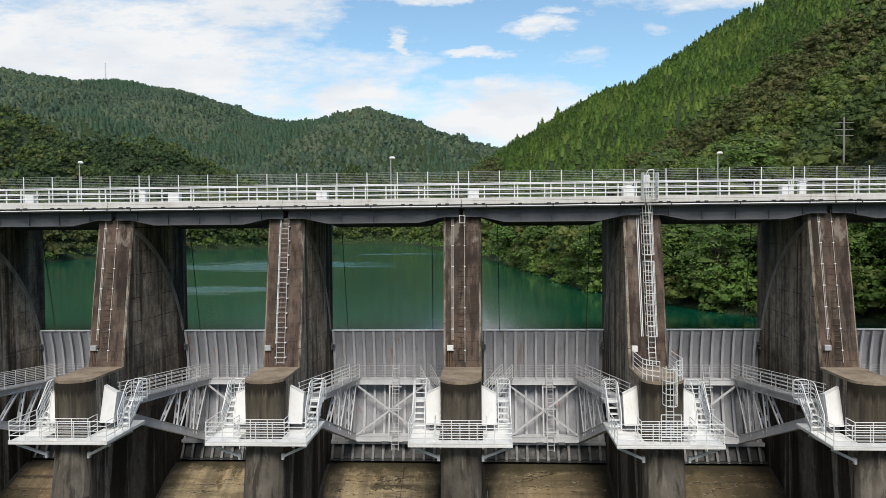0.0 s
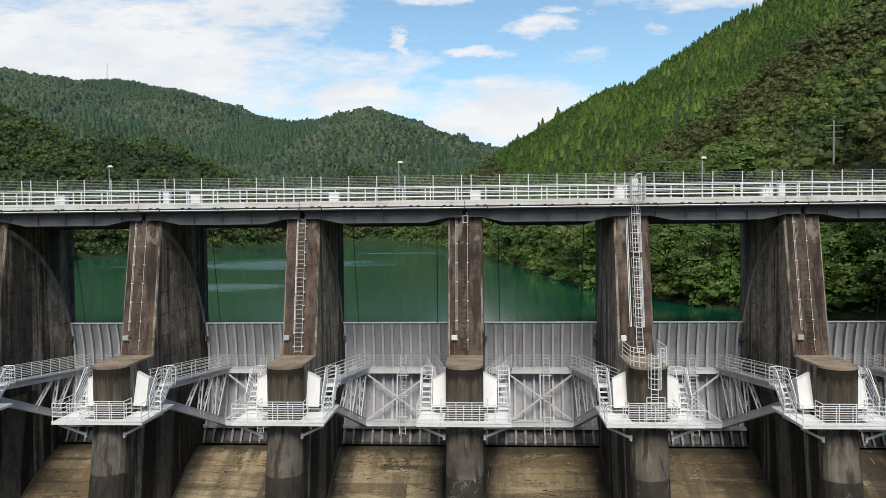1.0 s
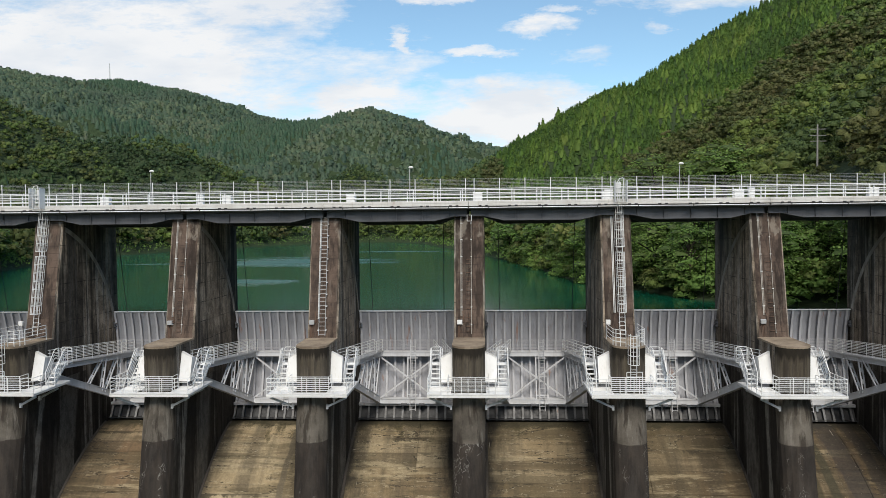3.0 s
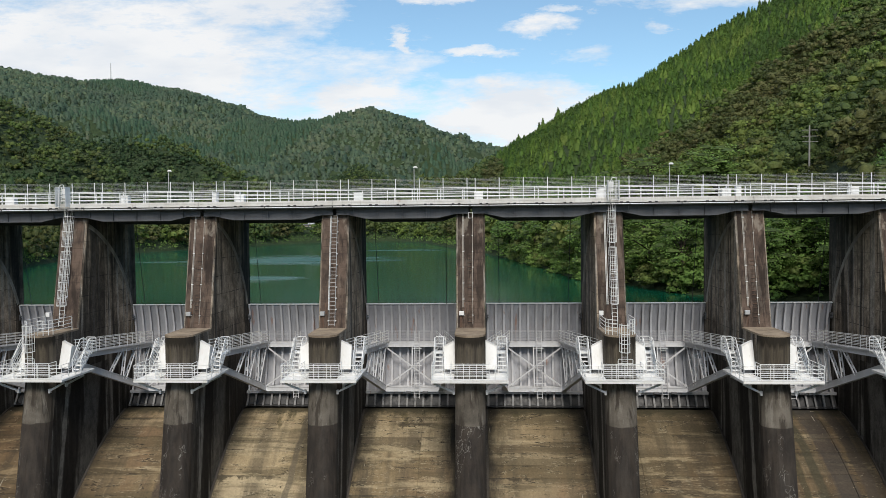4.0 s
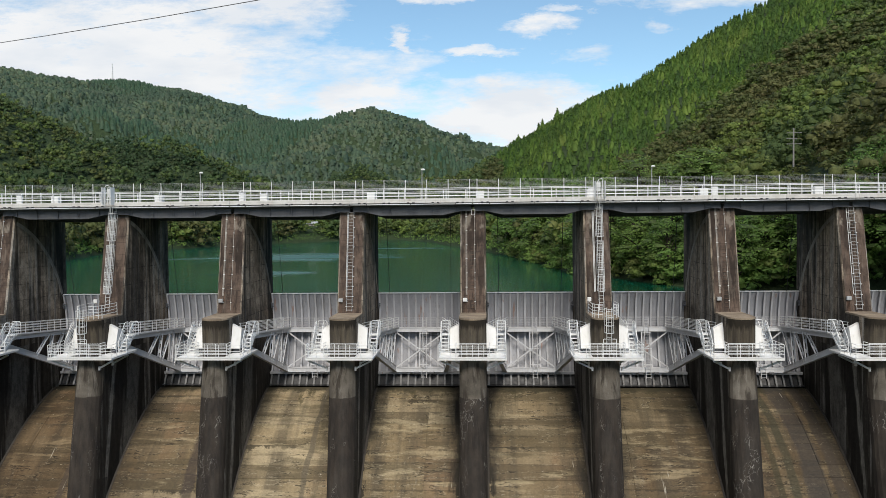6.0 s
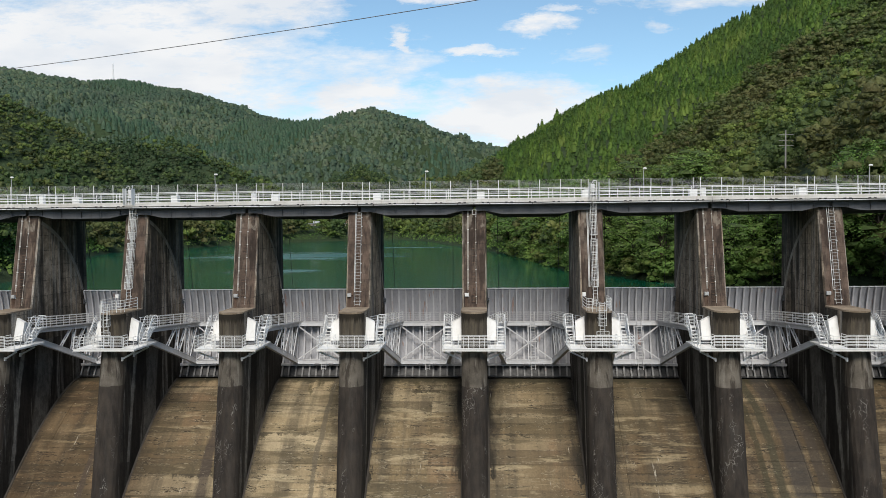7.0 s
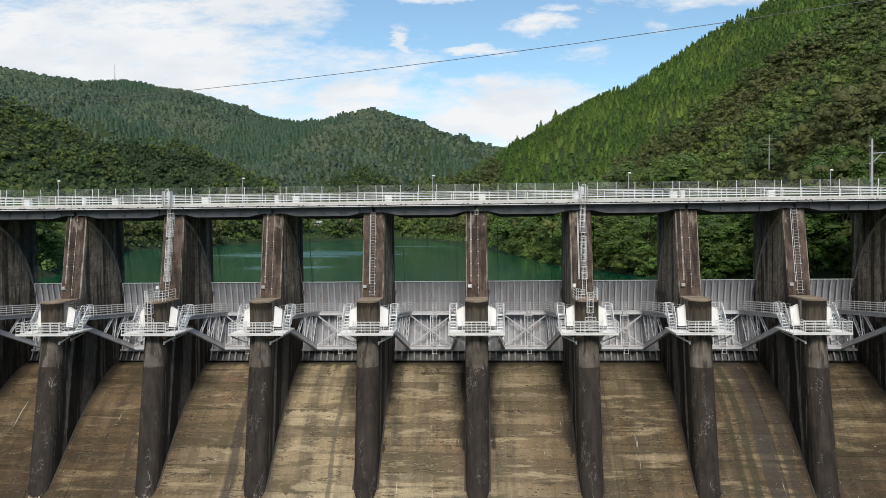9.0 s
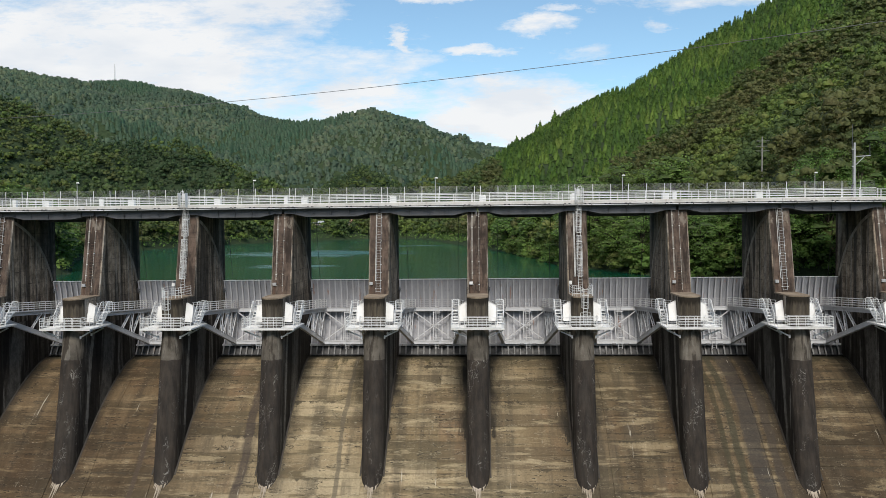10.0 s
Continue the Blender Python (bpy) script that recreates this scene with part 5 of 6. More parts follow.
        b.tube([(lx - 0.36 * math.cos(a), ly + ya, zs[0]), (lx - 0.36 * math.cos(a), ly + ya, zs[-1])], 0.018, 4)
    part("safety_cage", b, RAIL, t, "white hooped safety cage")
    b = Build()
    for o in (-0.52, 0.52):
        b.tube([(lx + o, 0.45, 0.0), (lx + o, 0.45, 1.45), (lx + o * 0.96, 0.45, 1.5)], 0.026, 5)
    for z in (0.3, 0.58, 0.87, 1.18, 1.5):
        b.tube([(lx - 0.52, 0.45, z), (lx + 0.52, 0.45, z)], 0.024, 5)
    part("ladder_gate", b, RAIL, t, "white guard before the ladder foot")
    part("junction_box", Build().box(x - HALF + 0.02, x - HALF + 0.35, face_y(4.4) - 1.0, face_y(4.4) - 0.8, 4.15, 4.5, 0.02), WHITE, t, "white junction box")


for i, s in ((1, 1), (-3, -1), (-7, -1)):
    make_cage_ladder(i * PITCH, s)


STEP_IRON = Build().tube([(-0.15, 0.01, 0), (-0.15, -0.1, 0), (0.15, -0.1, 0), (0.15, 0.01, 0)], 0.014, 4).mesh("step_iron")


def junction_box(t, x, z, mat, label):
    b = Build().box(x - 0.19, x + 0.19, face_y(z) - 0.26, face_y(z) - 0.02, z - 0.15, z + 0.17, 0.02)
    part("junction_box", b, mat, t, label)
    c = Build()
    for o in (-0.1, 0.0, 0.1):
        c.tube([(x + o, face_y(z) - 0.1, z - 0.14), (x + o, face_y(z - 0.5) - 0.05, z - 0.5), (x + o, face_y(3.2) - 0.05, 3.15)], 0.022, 5)
    c.tube([(x + 0.15, face_y(z) - 0.1, z), (x + 0.32, face_y(z) - 0.06, z + 0.02), (x + 0.30, face_y(z) - 0.06, z + 0.3), (x + 0.2, face_y(z + 0.8) - 0.05, z + 0.8)], 0.03, 5)
    part("cable_tail", c, RUSTY, t, "rusted cable tails")


for i in (-5, -1, 3):
    x = i * PITCH
    t = thing("wall_ladder", "galvanised steel ladder bolted to the pier's raked face", "ladder", "wall ladders")
    part("ladder", ladder(Build(), x - 0.02, 3.3, 12.1, 0.2, 0.24), GALV, t)
    b = Build()
    for k in range(10):
        z = 3.7 + 0.88 * k
        for o in (-0.3, 0.26):
            b.box(x + o - 0.05, x + o + 0.05, face_y(z) - 0.26, face_y(z) + 0.01, z - 0.03, z + 0.03)
    part("bracket", b, RAIL, t, "pale wall brackets")
    part("conduit", Build().tube([(x - 0.36, face_y(12.1) - 0.06, 12.1), (x - 0.36, face_y(4.6) - 0.06, 4.6)], 0.03, 5), RAIL, t, "pale conduit")
    junction_box(t, x - 0.82, 4.25, GALV, "grey junction box")
for i in (-6, -4, -2, 0, 2, 4):
    x = i * PITCH
    t = thing("face_conduits", "pale conduits and rusted step irons on the pier's face", "conduit", "face conduits")
    part("conduit", Build().tube([(x - 0.62, face_y(12.1) - 0.05, 12.1), (x - 0.62, face_y(4.7) - 0.05, 4.7)], 0.034, 5).tube([(x - 0.54, face_y(12.1) - 0.05, 12.1), (x - 0.54, face_y(4.7) - 0.05, 4.7)], 0.02, 5), OLDPIPE, t)
    part("conduit", Build().tube([(x + 0.16, face_y(12.3) - 0.06, 12.3), (x + 0.16, face_y(3.4) - 0.06, 3.4)], 0.022, 5), OLDPIPE, t)
    for k in range(7):
        z = 4.1 + 1.25 * k
        for xo, w in ((0.16, 0.05), (-0.58, 0.08)):
            part("clip", Build().box(x + xo - w, x + xo + w, face_y(z) - 0.085, face_y(z) + 0.01, z - 0.025, z + 0.025), RAIL, t)
    for k in range(17):
        z = 3.6 + 0.33 * k
        q = part("step_iron", STEP_IRON, RUSTY, t, "rusted step iron")
        q.location = (x - 0.07, face_y(z), z)
    junction_box(t, x - 0.72, 4.25, WHITE if i == 0 else GALV, "junction box with cable tails")
    if i == 0:
        part("hatch_frame", Build().tube([(x - 0.12, 6.2, 11.75), (x + 0.2, 6.2, 11.75), (x + 0.2, 6.2, 12.2), (x - 0.12, 6.2, 12.2), (x - 0.12, 6.2, 11.75)], 0.025, 4), RAIL, t)


# ---- hoist cabinets on the deck behind the fence
def make_cabinet():
    c = thing("hoist_cabinet", "white steel gate hoist cabinet on the bridge deck", "cabinet", "hoist cabinets")
    part("body", Build().box(-0.4, 0.4, -0.3, 0.3, 0.06, 1.1, 0.02), RAIL, c)
    part("lid", Build().box(-0.43, 0.43, -0.33, 0.33, 1.102, 1.17, 0.02), RAIL, c)
    part("base", Build().box(-0.42, 0.42, -0.27, 0.27, 0.0, 0.058), GIRDER, c)
    for s in (-1, 1):
        part("door", Build().box(min(s * 0.02, s * 0.37), max(s * 0.02, s * 0.37), -0.318, -0.302, 0.12, 1.05, 0.006), RAIL, c)
    return c


cab = make_cabinet()
cab.location = (-6 * PITCH + 0.6, 14.6, DECK_Z)
for i in range(-5, 4):
    copy_thing(cab, pose(i * PITCH + 0.6, 14.6, DECK_Z))
for x in (-58.5, -47.2, -23.7, 11.6, 23.6):
    c = thing("control_box", "tall white control box on the bridge deck", "control box", "control boxes")
    part("body", Build().box(x - 0.24, x + 0.24, 14.2, 14.6, DECK_Z, DECK_Z + 1.30, 0.015), RAIL, c)
    part("door", Build().box(x - 0.2, x + 0.2, 14.182, 14.198, DECK_Z + 0.1, DECK_Z + 1.22, 0.004), RAIL, c)
    part("roof", Build().box(x - 0.28, x + 0.28, 14.14, 14.64, DECK_Z + 1.302, DECK_Z + 1.35, 0.01), RAIL, c)

# ---- poles and lines
t = thing("utility_pole", "grey steel utility pole with side arm at the bridge end", "utility pole")
part("pole", Build().tube([(43.6, 12.3, 13.1), (43.6, 12.3, 19.7)], [0.16, 0.11], 10), GALV, t)
part("side_arm", Build().bar((43.6, 12.3, 18.1), (45.4, 12.3, 18.2), 0.09, 0.09).bar((43.6, 12.3, 17.0), (44.7, 12.3, 18.1), 0.06, 0.06), GALV, t)
part("antenna", Build().tube([(45.3, 12.3, 18.2), (45.3, 12.3, 19.6)], 0.03, 5).tube([(43.35, 12.3, 14.0), (43.35, 12.3, 21.8)], 0.03, 5), GIRDER, t)
part("cable_sheath", Build().tube([(43.3, 12.2, 13.1), (43.3, 12.2, 14.75), (43.4, 12.2, 14.95)], [0.12, 0.12, 0.08], 8), BLACK, t, "black cable sheath at the pole's foot")
part("bracket", Build().box(43.3, 43.62, 12.25, 12.35, 18.9, 19.0).box(43.3, 43.62, 12.25, 12.35, 16.9, 17.0), GALV, t)

CABLE = paint("weathered_cable", (0.14, 0.14, 0.145), (0.09, 0.09, 0.09), 0.5, 0.6)
t = thing("power_cable", "thin grey overhead cable strung across the gorge", "cable")
cable = []
for k in range(49):
    x = -140 + 5.0 * k
    cable.append((x, -38.92 - 0.3865 * x, 18.04 + 0.01726 * x + 0.00085 * x * x))
part("strand", Build().tube(cable, 0.014, 5), CABLE, t)


# ---- trees
def quads_mesh(name, verts, quads, tris, mats, slots):
    """A mesh straight from arrays; slots: the material of each face, quads first."""
    me = bpy.data.meshes.new(name)
    nq, nt = len(quads), len(tris)
    me.vertices.add(len(verts))
    me.vertices.foreach_set("co", np.asarray(verts, np.float32).ravel())
    loops = np.concatenate([np.asarray(quads, np.int32).reshape(-1), np.asarray(tris, np.int32).reshape(-1)])
    me.loops.add(len(loops))
    me.loops.foreach_set("vertex_index", loops)
    me.polygons.add(nq + nt)
    starts = np.concatenate([np.arange(nq) * 4, nq * 4 + np.arange(nt) * 3]).astype(np.int32)
    me.polygons.foreach_set("loop_start", starts)
    me.polygons.foreach_set("material_index", np.asarray(slots, np.int32))
    for m in mats:
        me.materials.append(m)
    me.update(calc_edges=True)
    return me


def leaf_quads(rng, centres, normals, size, bend=0.8):
    """One tilted leaf-spray for each centre."""
    n = len(centres)
    nrm = normals + bend * rng.normal(size=(n, 3))
    nrm /= np.linalg.norm(nrm, axis=1, keepdims=True) + 1e-9
    t = np.cross(nrm, rng.normal(size=(n, 3)))
    t /= np.linalg.norm(t, axis=1, keepdims=True) + 1e-9
    u = np.cross(nrm, t)
    s = size * rng.uniform(0.6, 1.3, (n, 1))
    a, b = t * s, u * s * 0.62
    v = np.stack([centres - a, centres - b * 0.9 + a * 0.1, centres + a, centres + b + a * 0.1], 1).reshape(-1, 3)
    return v, np.arange(4 * n).reshape(-1, 4)


def ball(subdiv):
    bm = bmesh.new()
    bmesh.ops.create_icosphere(bm, subdivisions=subdiv, radius=1.0)
    bm.verts.index_update()
    v = np.array([x.co[:] for x in bm.verts])
    f = np.array([[x.index for x in p.verts] for p in bm.faces])
    bm.free()
    return v, f


BALL1 = ball(1)
DOME = (BALL1[0], np.array([f for f in BALL1[1] if BALL1[0][f][:, 2].mean() > -0.35]))


OCTA = (np.array([(1, 0, 0), (0.5, 0.87, 0), (-0.5, 0.87, 0), (-1, 0, 0), (-0.5, -0.87, 0), (0.5, -0.87, 0), (0.6, 0, 0.75), (-0.3, 0.52, 0.8), (-0.3, -0.52, 0.8)]),
        np.array([(0, 1, 6), (1, 7, 6), (1, 2, 7), (2, 3, 7), (3, 8, 7), (3, 4, 8), (4, 5, 8), (5, 6, 8), (5, 0, 6), (6, 7, 8)]))


def lumpy(rng, base, radius, amount):
    v, f = base
    return v * radius * (1 + amount * rng.uniform(-1, 1, (len(v), 1))), f


def broadleaf(rng, n, size, lobes, base, core=0.62, lobe=(0.11, 0.17), up=0.5):
    """Crown of lobes in a unit tree (height 1, crown centre 0.6): verts, quads, core tris."""
    vs, qs, ts, off = [], [], [], 0
    cores = []
    for k in range(lobes):
        a, h = 6.28 * (k + rng.uniform(-0.3, 0.3)) / lobes, rng.uniform(0.22, 0.9)
        r = 0.34 * math.sqrt(max(0.05, 1 - ((h - 0.5) / 0.52) ** 2)) * rng.uniform(0.5, 1.0)
        cores.append((np.array([r * math.cos(a), r * math.sin(a), h]), rng.uniform(*lobe)))
    for c, r in cores:
        d = rng.normal(size=(n // lobes, 3))
        d /= np.linalg.norm(d, axis=1, keepdims=True)
        d[:, 2] = np.abs(d[:, 2]) * 1.1 - 0.35
        p = c + d * r * np.array([1.1, 1.1, 0.95]) * rng.uniform(0.75, 1.12, (len(d), 1))
        v, q = leaf_quads(rng, p, d * 0.9 + np.array([0, 0, up]), size, 0.5)
        vs.append(v), qs.append(q + off)
        off += len(v)
        bv, bf = lumpy(rng, base, r * core, 0.2)
        vs.append(bv * np.array([1.02, 1.02, 1.0]) + c), ts.append(bf + off)
        off += len(bv)
    return np.concatenate(vs), np.concatenate(qs), np.concatenate(ts)


def conifer(rng, n, size):
    h = rng.uniform(0.08, 1.0, n) ** 0.85
    a = rng.uniform(0, 6.28, n)
    r = 0.21 * (1.04 - h) * rng.uniform(0.7, 1.15, n)
    p = np.stack([r * np.cos(a), r * np.sin(a), h], 1)
    d = np.stack([np.cos(a), np.sin(a), 0.5 + 0 * a], 1)
    v, q = leaf_quads(rng, p, d, size, 0.5)
    ring = [(0.19 * math.cos(k * 1.047), 0.19 * math.sin(k * 1.047), 0.08) for k in range(6)] + [(0, 0, 0.97)]
    t = [(k, (k + 1) % 6, 6) for k in range(6)]
    return np.concatenate([v, ring]), q, np.array(t) + len(v)


def forest(name, label, places, kinds, mats, seed):
    """Joins copies of tree templates: places are rows of x, y, z, height, kind, width."""
    rng = np.random.RandomState(seed)
    vs, qs, ts, slot_q, slot_t, off = [], [], [], [], [], 0
    for k, (kv, kq, kt, mat) in enumerate(kinds):
        rows = places[places[:, 4] == k]
        if not len(rows):
            continue
        a = rng.uniform(0, 6.28, len(rows))
        c, s = np.cos(a)[:, None], np.sin(a)[:, None]
        w = (rows[:, 3] * rows[:, 5])[:, None]
        x = (kv[None, :, 0] * c - kv[None, :, 1] * s) * w + rows[:, 0:1]
        y = (kv[None, :, 0] * s + kv[None, :, 1] * c) * w + rows[:, 1:2]
        z = kv[None, :, 2] * rows[:, 3:4] + rows[:, 2:3]
        vs.append(np.stack([x, y, z], -1).reshape(-1, 3))
        step = (off + np.arange(len(rows)) * len(kv))[:, None, None]
        qs.append((kq[None] + step).reshape(-1, 4)), ts.append((kt[None] + step).reshape(-1, 3))
        slot_q.append(np.full(len(qs[-1]), mat)), slot_t.append(np.full(len(ts[-1]), mat))
        off += len(rows) * len(kv)
    me = quads_mesh(name, np.concatenate(vs), np.concatenate(qs), np.concatenate(ts), mats, np.concatenate(slot_q + slot_t))
    return tagged(part(name, me, mats[0]), label, "forest", kind="stuff")


def scatter(rng, x0, x1, y0, y1, step):
    gx, gy = np.meshgrid(np.arange(x0, x1, step), np.arange(y0, y1, step))
    px = gx.ravel() + rng.uniform(-0.5, 0.5, gx.size) * step
    py = gy.ravel() + rng.uniform(-0.5, 0.5, gx.size) * step
    return px, py


def open_to_dam(px, py, pz, turned):
    """Which places face the dam and are not behind a hill."""
    e = 4.0
    gx = (ground_height(px + e, py) - ground_height(px - e, py)) / (2 * e)
    gy = (ground_height(px, py + e) - ground_height(px, py - e)) / (2 * e)
    d = np.hypot(px, py + 50)
    facing = -(gx * px + gy * (py + 50)) / d < turned
    clear = np.ones(px.shape, bool)
    for k in np.linspace(0.15, 0.95, 18):
        line = 12 + (pz + 12 - 12) * k
        clear &= ground_height(px * k, -50 + (py + 50) * k) < line + 2 + 16 * turned
    return facing & clear


rng = np.random.RandomState(11)


def in_reach(px, py, margin):
    return (px > -0.70 * (py + 80) - margin) & (px < 0.56 * (py + 80) + margin)


def cedar_zone(px, py):
    """Cedar plantation on the upper flank of the right-hand mountain."""
    return (px > 10) & (py > 235 + 0.45 * (px - 60) + 25 * wavy(px, py, 60, 8))


def shore_gap(px, py):
    return seg_dist(px, py, SHORE)


trng = np.random.RandomState(5)
HOUSES = [(-91.8, 332.0, 5.0, 4.0, 2.3), (-80.4, 352.0, 7.0, 5.0, 3.2)]


def clear_of_house(px, py):
    ok = np.ones(px.shape, bool)
    for hx, hy, w, d, h in HOUSES:
        ok &= (np.abs(px - hx + 0.228 * (py - hy)) > w * 0.5 + 1.6) | (py > hy + d * 0.5 + 2.5) | (py < hy - (24.0 if h < 3 else 11.0))
    return ok


POLE = (59.7, 84.8)


def pole_view(px, py):
    """Low scrub before the power pole, so that its head stands clear."""
    k = np.clip(((px - POLE[0]) * -59 + (py - POLE[1]) * -140) / (59.0 ** 2 + 140.0 ** 2), 0, 0.42)
    d = np.hypot(px - POLE[0] + 59 * k, py - POLE[1] + 140 * k)
    return np.where(d < 5.5, 0.4, 1.0)


def hill_wood(px, py):
    return in_reach(px, py, 12) & ((px < -72) | ((px > 36) & (py > 21)) | (py > 60)) & ~inside(px, py, SHORE) & (shore_gap(px, py) > 2.0) & ~cedar_zone(px, py) & clear_of_house(px, py)


def near_wood(px, py):
    return hill_wood(px, py) & ((np.hypot(px, py + 50) < 290) | ((px > 0) & (py < 420)) | ((shore_gap(px, py) < 20) & (py < 380)))


def mid_wood(px, py):
    return hill_wood(px, py) & ~near_wood(px, py)


def far_wood(px, py):
    return in_reach(px, py, 30) & (py > 640)


def planted_at(x0, x1, y0, y1, step, test, turned=0.25):
    """Scattered places of a wood that are seen from the dam."""
    px, py = scatter(rng, x0, x1, y0, y1, step)
    keep = test(px, py)
    px, py = px[keep], py[keep]
    keep = open_to_dam(px, py, ground_height(px, py), turned)
    px, py = px[keep], py[keep]
    return px, py, ground_height(px, py)


# the near hillside: single crowns over dark ground, finer towards the dam
px, py, pz = planted_at(-190, 320, 18, 420, 4.7, lambda x, y: near_wood(x, y))
away = np.hypot(px, py + 50)
kinds = [(*broadleaf(trng, 360, 0.035, 15, DOME, 0.58, (0.09, 0.16), 0.4), k % 5) for k in range(5)]
kinds += [(*broadleaf(trng, 187, 0.043, 11, DOME, 0.60, (0.10, 0.17), 0.4), k % 5) for k in range(10)]
kinds += [(*broadleaf(trng, 112, 0.055, 8, DOME, 0.66, (0.12, 0.19), 0.35), k % 5) for k in range(5)]
tall = rng.uniform(6.0, 11.5, len(px)) * np.where(pole_view(px, py) == 1, 1.0, 0.4)
# stands of one hue: yellow-green by the water, olive and tan higher up, deep green between
hue = wavy(px, py, 26, 41) + 0.6 * wavy(px, py, 9, 42) + 0.3 * rng.uniform(-1, 1, len(px))
tint = np.digitize(hue, (-0.38, -0.10, 0.24, 0.56))
kind = np.where(away < 165, tint, np.where((away < 300) & (px > 8), 5 + tint + 5 * rng.randint(0, 2, len(px)), 15 + tint))
rows = np.stack([px, py, pz - 0.14 * tall, tall, kind, rng.uniform(0.85, 1.3, len(px))], 1)
forest("hillside_crowns", "leafy green and olive tree crowns on the near hillside", rows, kinds, [LEAF_DEEP, LEAF_SUN, LEAF_MID, LEAF_OLIVE, LEAF_TAN], 3)

# bushes that hang over the water along the near shore
px, py = scatter(rng, 8, 66, 17, 150, 1.9)
gap_w = shore_gap(px, py)
keep = ((~inside(px, py, SHORE) & (gap_w < 3.0)) | (inside(px, py, SHORE) & (gap_w < 0.7))) & in_reach(px, py, 2) & (py > np.where(px > 42, 19.5, 24))
px, py = px[keep], py[keep]
kinds = [(*broadleaf(trng, 230, 0.05, 9, DOME, 0.55, (0.14, 0.22), 0.5), k % 2) for k in range(4)]
tall = rng.uniform(2.2, 4.4, len(px))
rows = np.stack([px, py, np.maximum(ground_height(px, py), WATER_Z) - 0.18 * tall, tall, rng.randint(0, 4, len(px)), rng.uniform(1.0, 1.5, len(px))], 1)
forest("shore_bushes", "green bushes hanging over the reservoir's edge", rows, kinds, [LEAF, LEAF_MID], 15)

# the hills across the lake
px, py, pz = planted_at(-470, 60, 120, 650, 6.6, mid_wood)
kinds = [(*broadleaf(trng, 54, 0.072, 6, DOME, 0.70, (0.13, 0.20), 0.3), k % 5) for k in range(10)] + [(*conifer(trng, 34, 0.07), 0) for k in range(2)]
tall = rng.uniform(6.0, 12.0, len(px))
hue = wavy(px, py, 45, 51) + 0.7 * wavy(px, py, 15, 52) + 0.3 * rng.uniform(-1, 1, len(px))
tint = np.digitize(hue, (-0.30, 0.15, 0.5, 0.85))
kind = np.where(rng.rand(len(px)) < 0.12, 10 + rng.randint(0, 2, len(px)), tint + 5 * rng.randint(0, 2, len(px)))
rows = np.stack([px, py, pz - 0.14 * tall, tall, kind, rng.uniform(0.85, 1.25, len(px))], 1)
forest("valley_crowns", "deep green tree crowns on the hills across the lake", rows, kinds, [LEAF_DARK, LEAF_DEEP, LEAF_MID, LEAF_OLIVE, LEAF_MID], 9)
px, py, pz = planted_at(0, 400, 200, 650, 3.15, lambda x, y: in_reach(x, y, 10) & cedar_zone(x, y))
kinds = [(*conifer(trng, 42, 0.062), k % 3) for k in range(6)]
tint = np.digitize(wavy(px, py, 22, 61) + 0.8 * rng.uniform(-1, 1, len(px)), (-0.3, 0.55))
rows = np.stack([px, py, pz - 1.2, rng.uniform(4.8, 7.2, len(px)), tint + 3 * rng.randint(0, 2, len(px)), rng.uniform(1.2, 1.7, len(px))], 1)
lone = np.array([(47.0, 580.0), (50.0, 578.0), (30.0, 593.0), (26.0, 597.0), (62.0, 571.0)])
rows = np.concatenate([rows, [(x, y, float(ground_height(x, y)) - 0.5, 10.0 + k % 3, k % 3, 1.8) for k, (x, y) in enumerate(lone)]])
forest("cedar_wood", "close bright green cedar plantation on the mountain flank", rows, kinds, [CEDAR_DEEP, CONIFER, CEDAR_PALE], 6)

# distant hills: rounded crowns, with plantations of conifers in the folds
px, py, pz = planted_at(-1150, 900, 640, 1570, 7.2, far_wood, 0.6)


def far_crown(r, slim=1.0):
    """A rounded crown of loose sprays about a rough core, slim below 1 for a conifer."""
    v, f = lumpy(r, OCTA, 0.45, 0.2)
    v[:6] = v[:6] * [0.86, 0.86, 1] - [0, 0, 0.5]
    v[6:] *= [0.85 * slim, 0.85 * slim, 1.3]
    top = DOME[0][np.unique(DOME[1])]
    lv, lq = leaf_quads(r, top * 0.46 * r.uniform(0.8, 1.15, (len(top), 1)) * [1, 1, 1.05] + [0, 0, 0.32], top + [0, -0.1, 0.15], 0.17, 0.4)
    return np.concatenate([v * [1.08, 1.08, 1.15] + [0, 0, 0.26], lv * [slim, slim, 1]]), lq + len(v), f


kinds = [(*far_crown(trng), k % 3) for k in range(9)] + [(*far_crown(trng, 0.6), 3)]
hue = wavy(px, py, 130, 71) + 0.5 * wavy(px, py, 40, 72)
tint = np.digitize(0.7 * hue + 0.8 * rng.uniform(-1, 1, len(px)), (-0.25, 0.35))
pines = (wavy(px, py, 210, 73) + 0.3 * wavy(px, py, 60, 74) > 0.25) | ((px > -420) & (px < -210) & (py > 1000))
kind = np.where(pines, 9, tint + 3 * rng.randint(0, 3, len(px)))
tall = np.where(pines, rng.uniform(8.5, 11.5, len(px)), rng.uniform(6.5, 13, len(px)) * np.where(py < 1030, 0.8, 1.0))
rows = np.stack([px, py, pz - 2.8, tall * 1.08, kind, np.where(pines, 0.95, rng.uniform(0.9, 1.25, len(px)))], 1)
forest("far_wood", "woodland on the distant hills, tinted blue-green for haze", rows, kinds, [LEAF_FAR_DEEP, LEAF_FAR, LEAF_FAR_PALE, LEAF_FAR_PINE], 33)

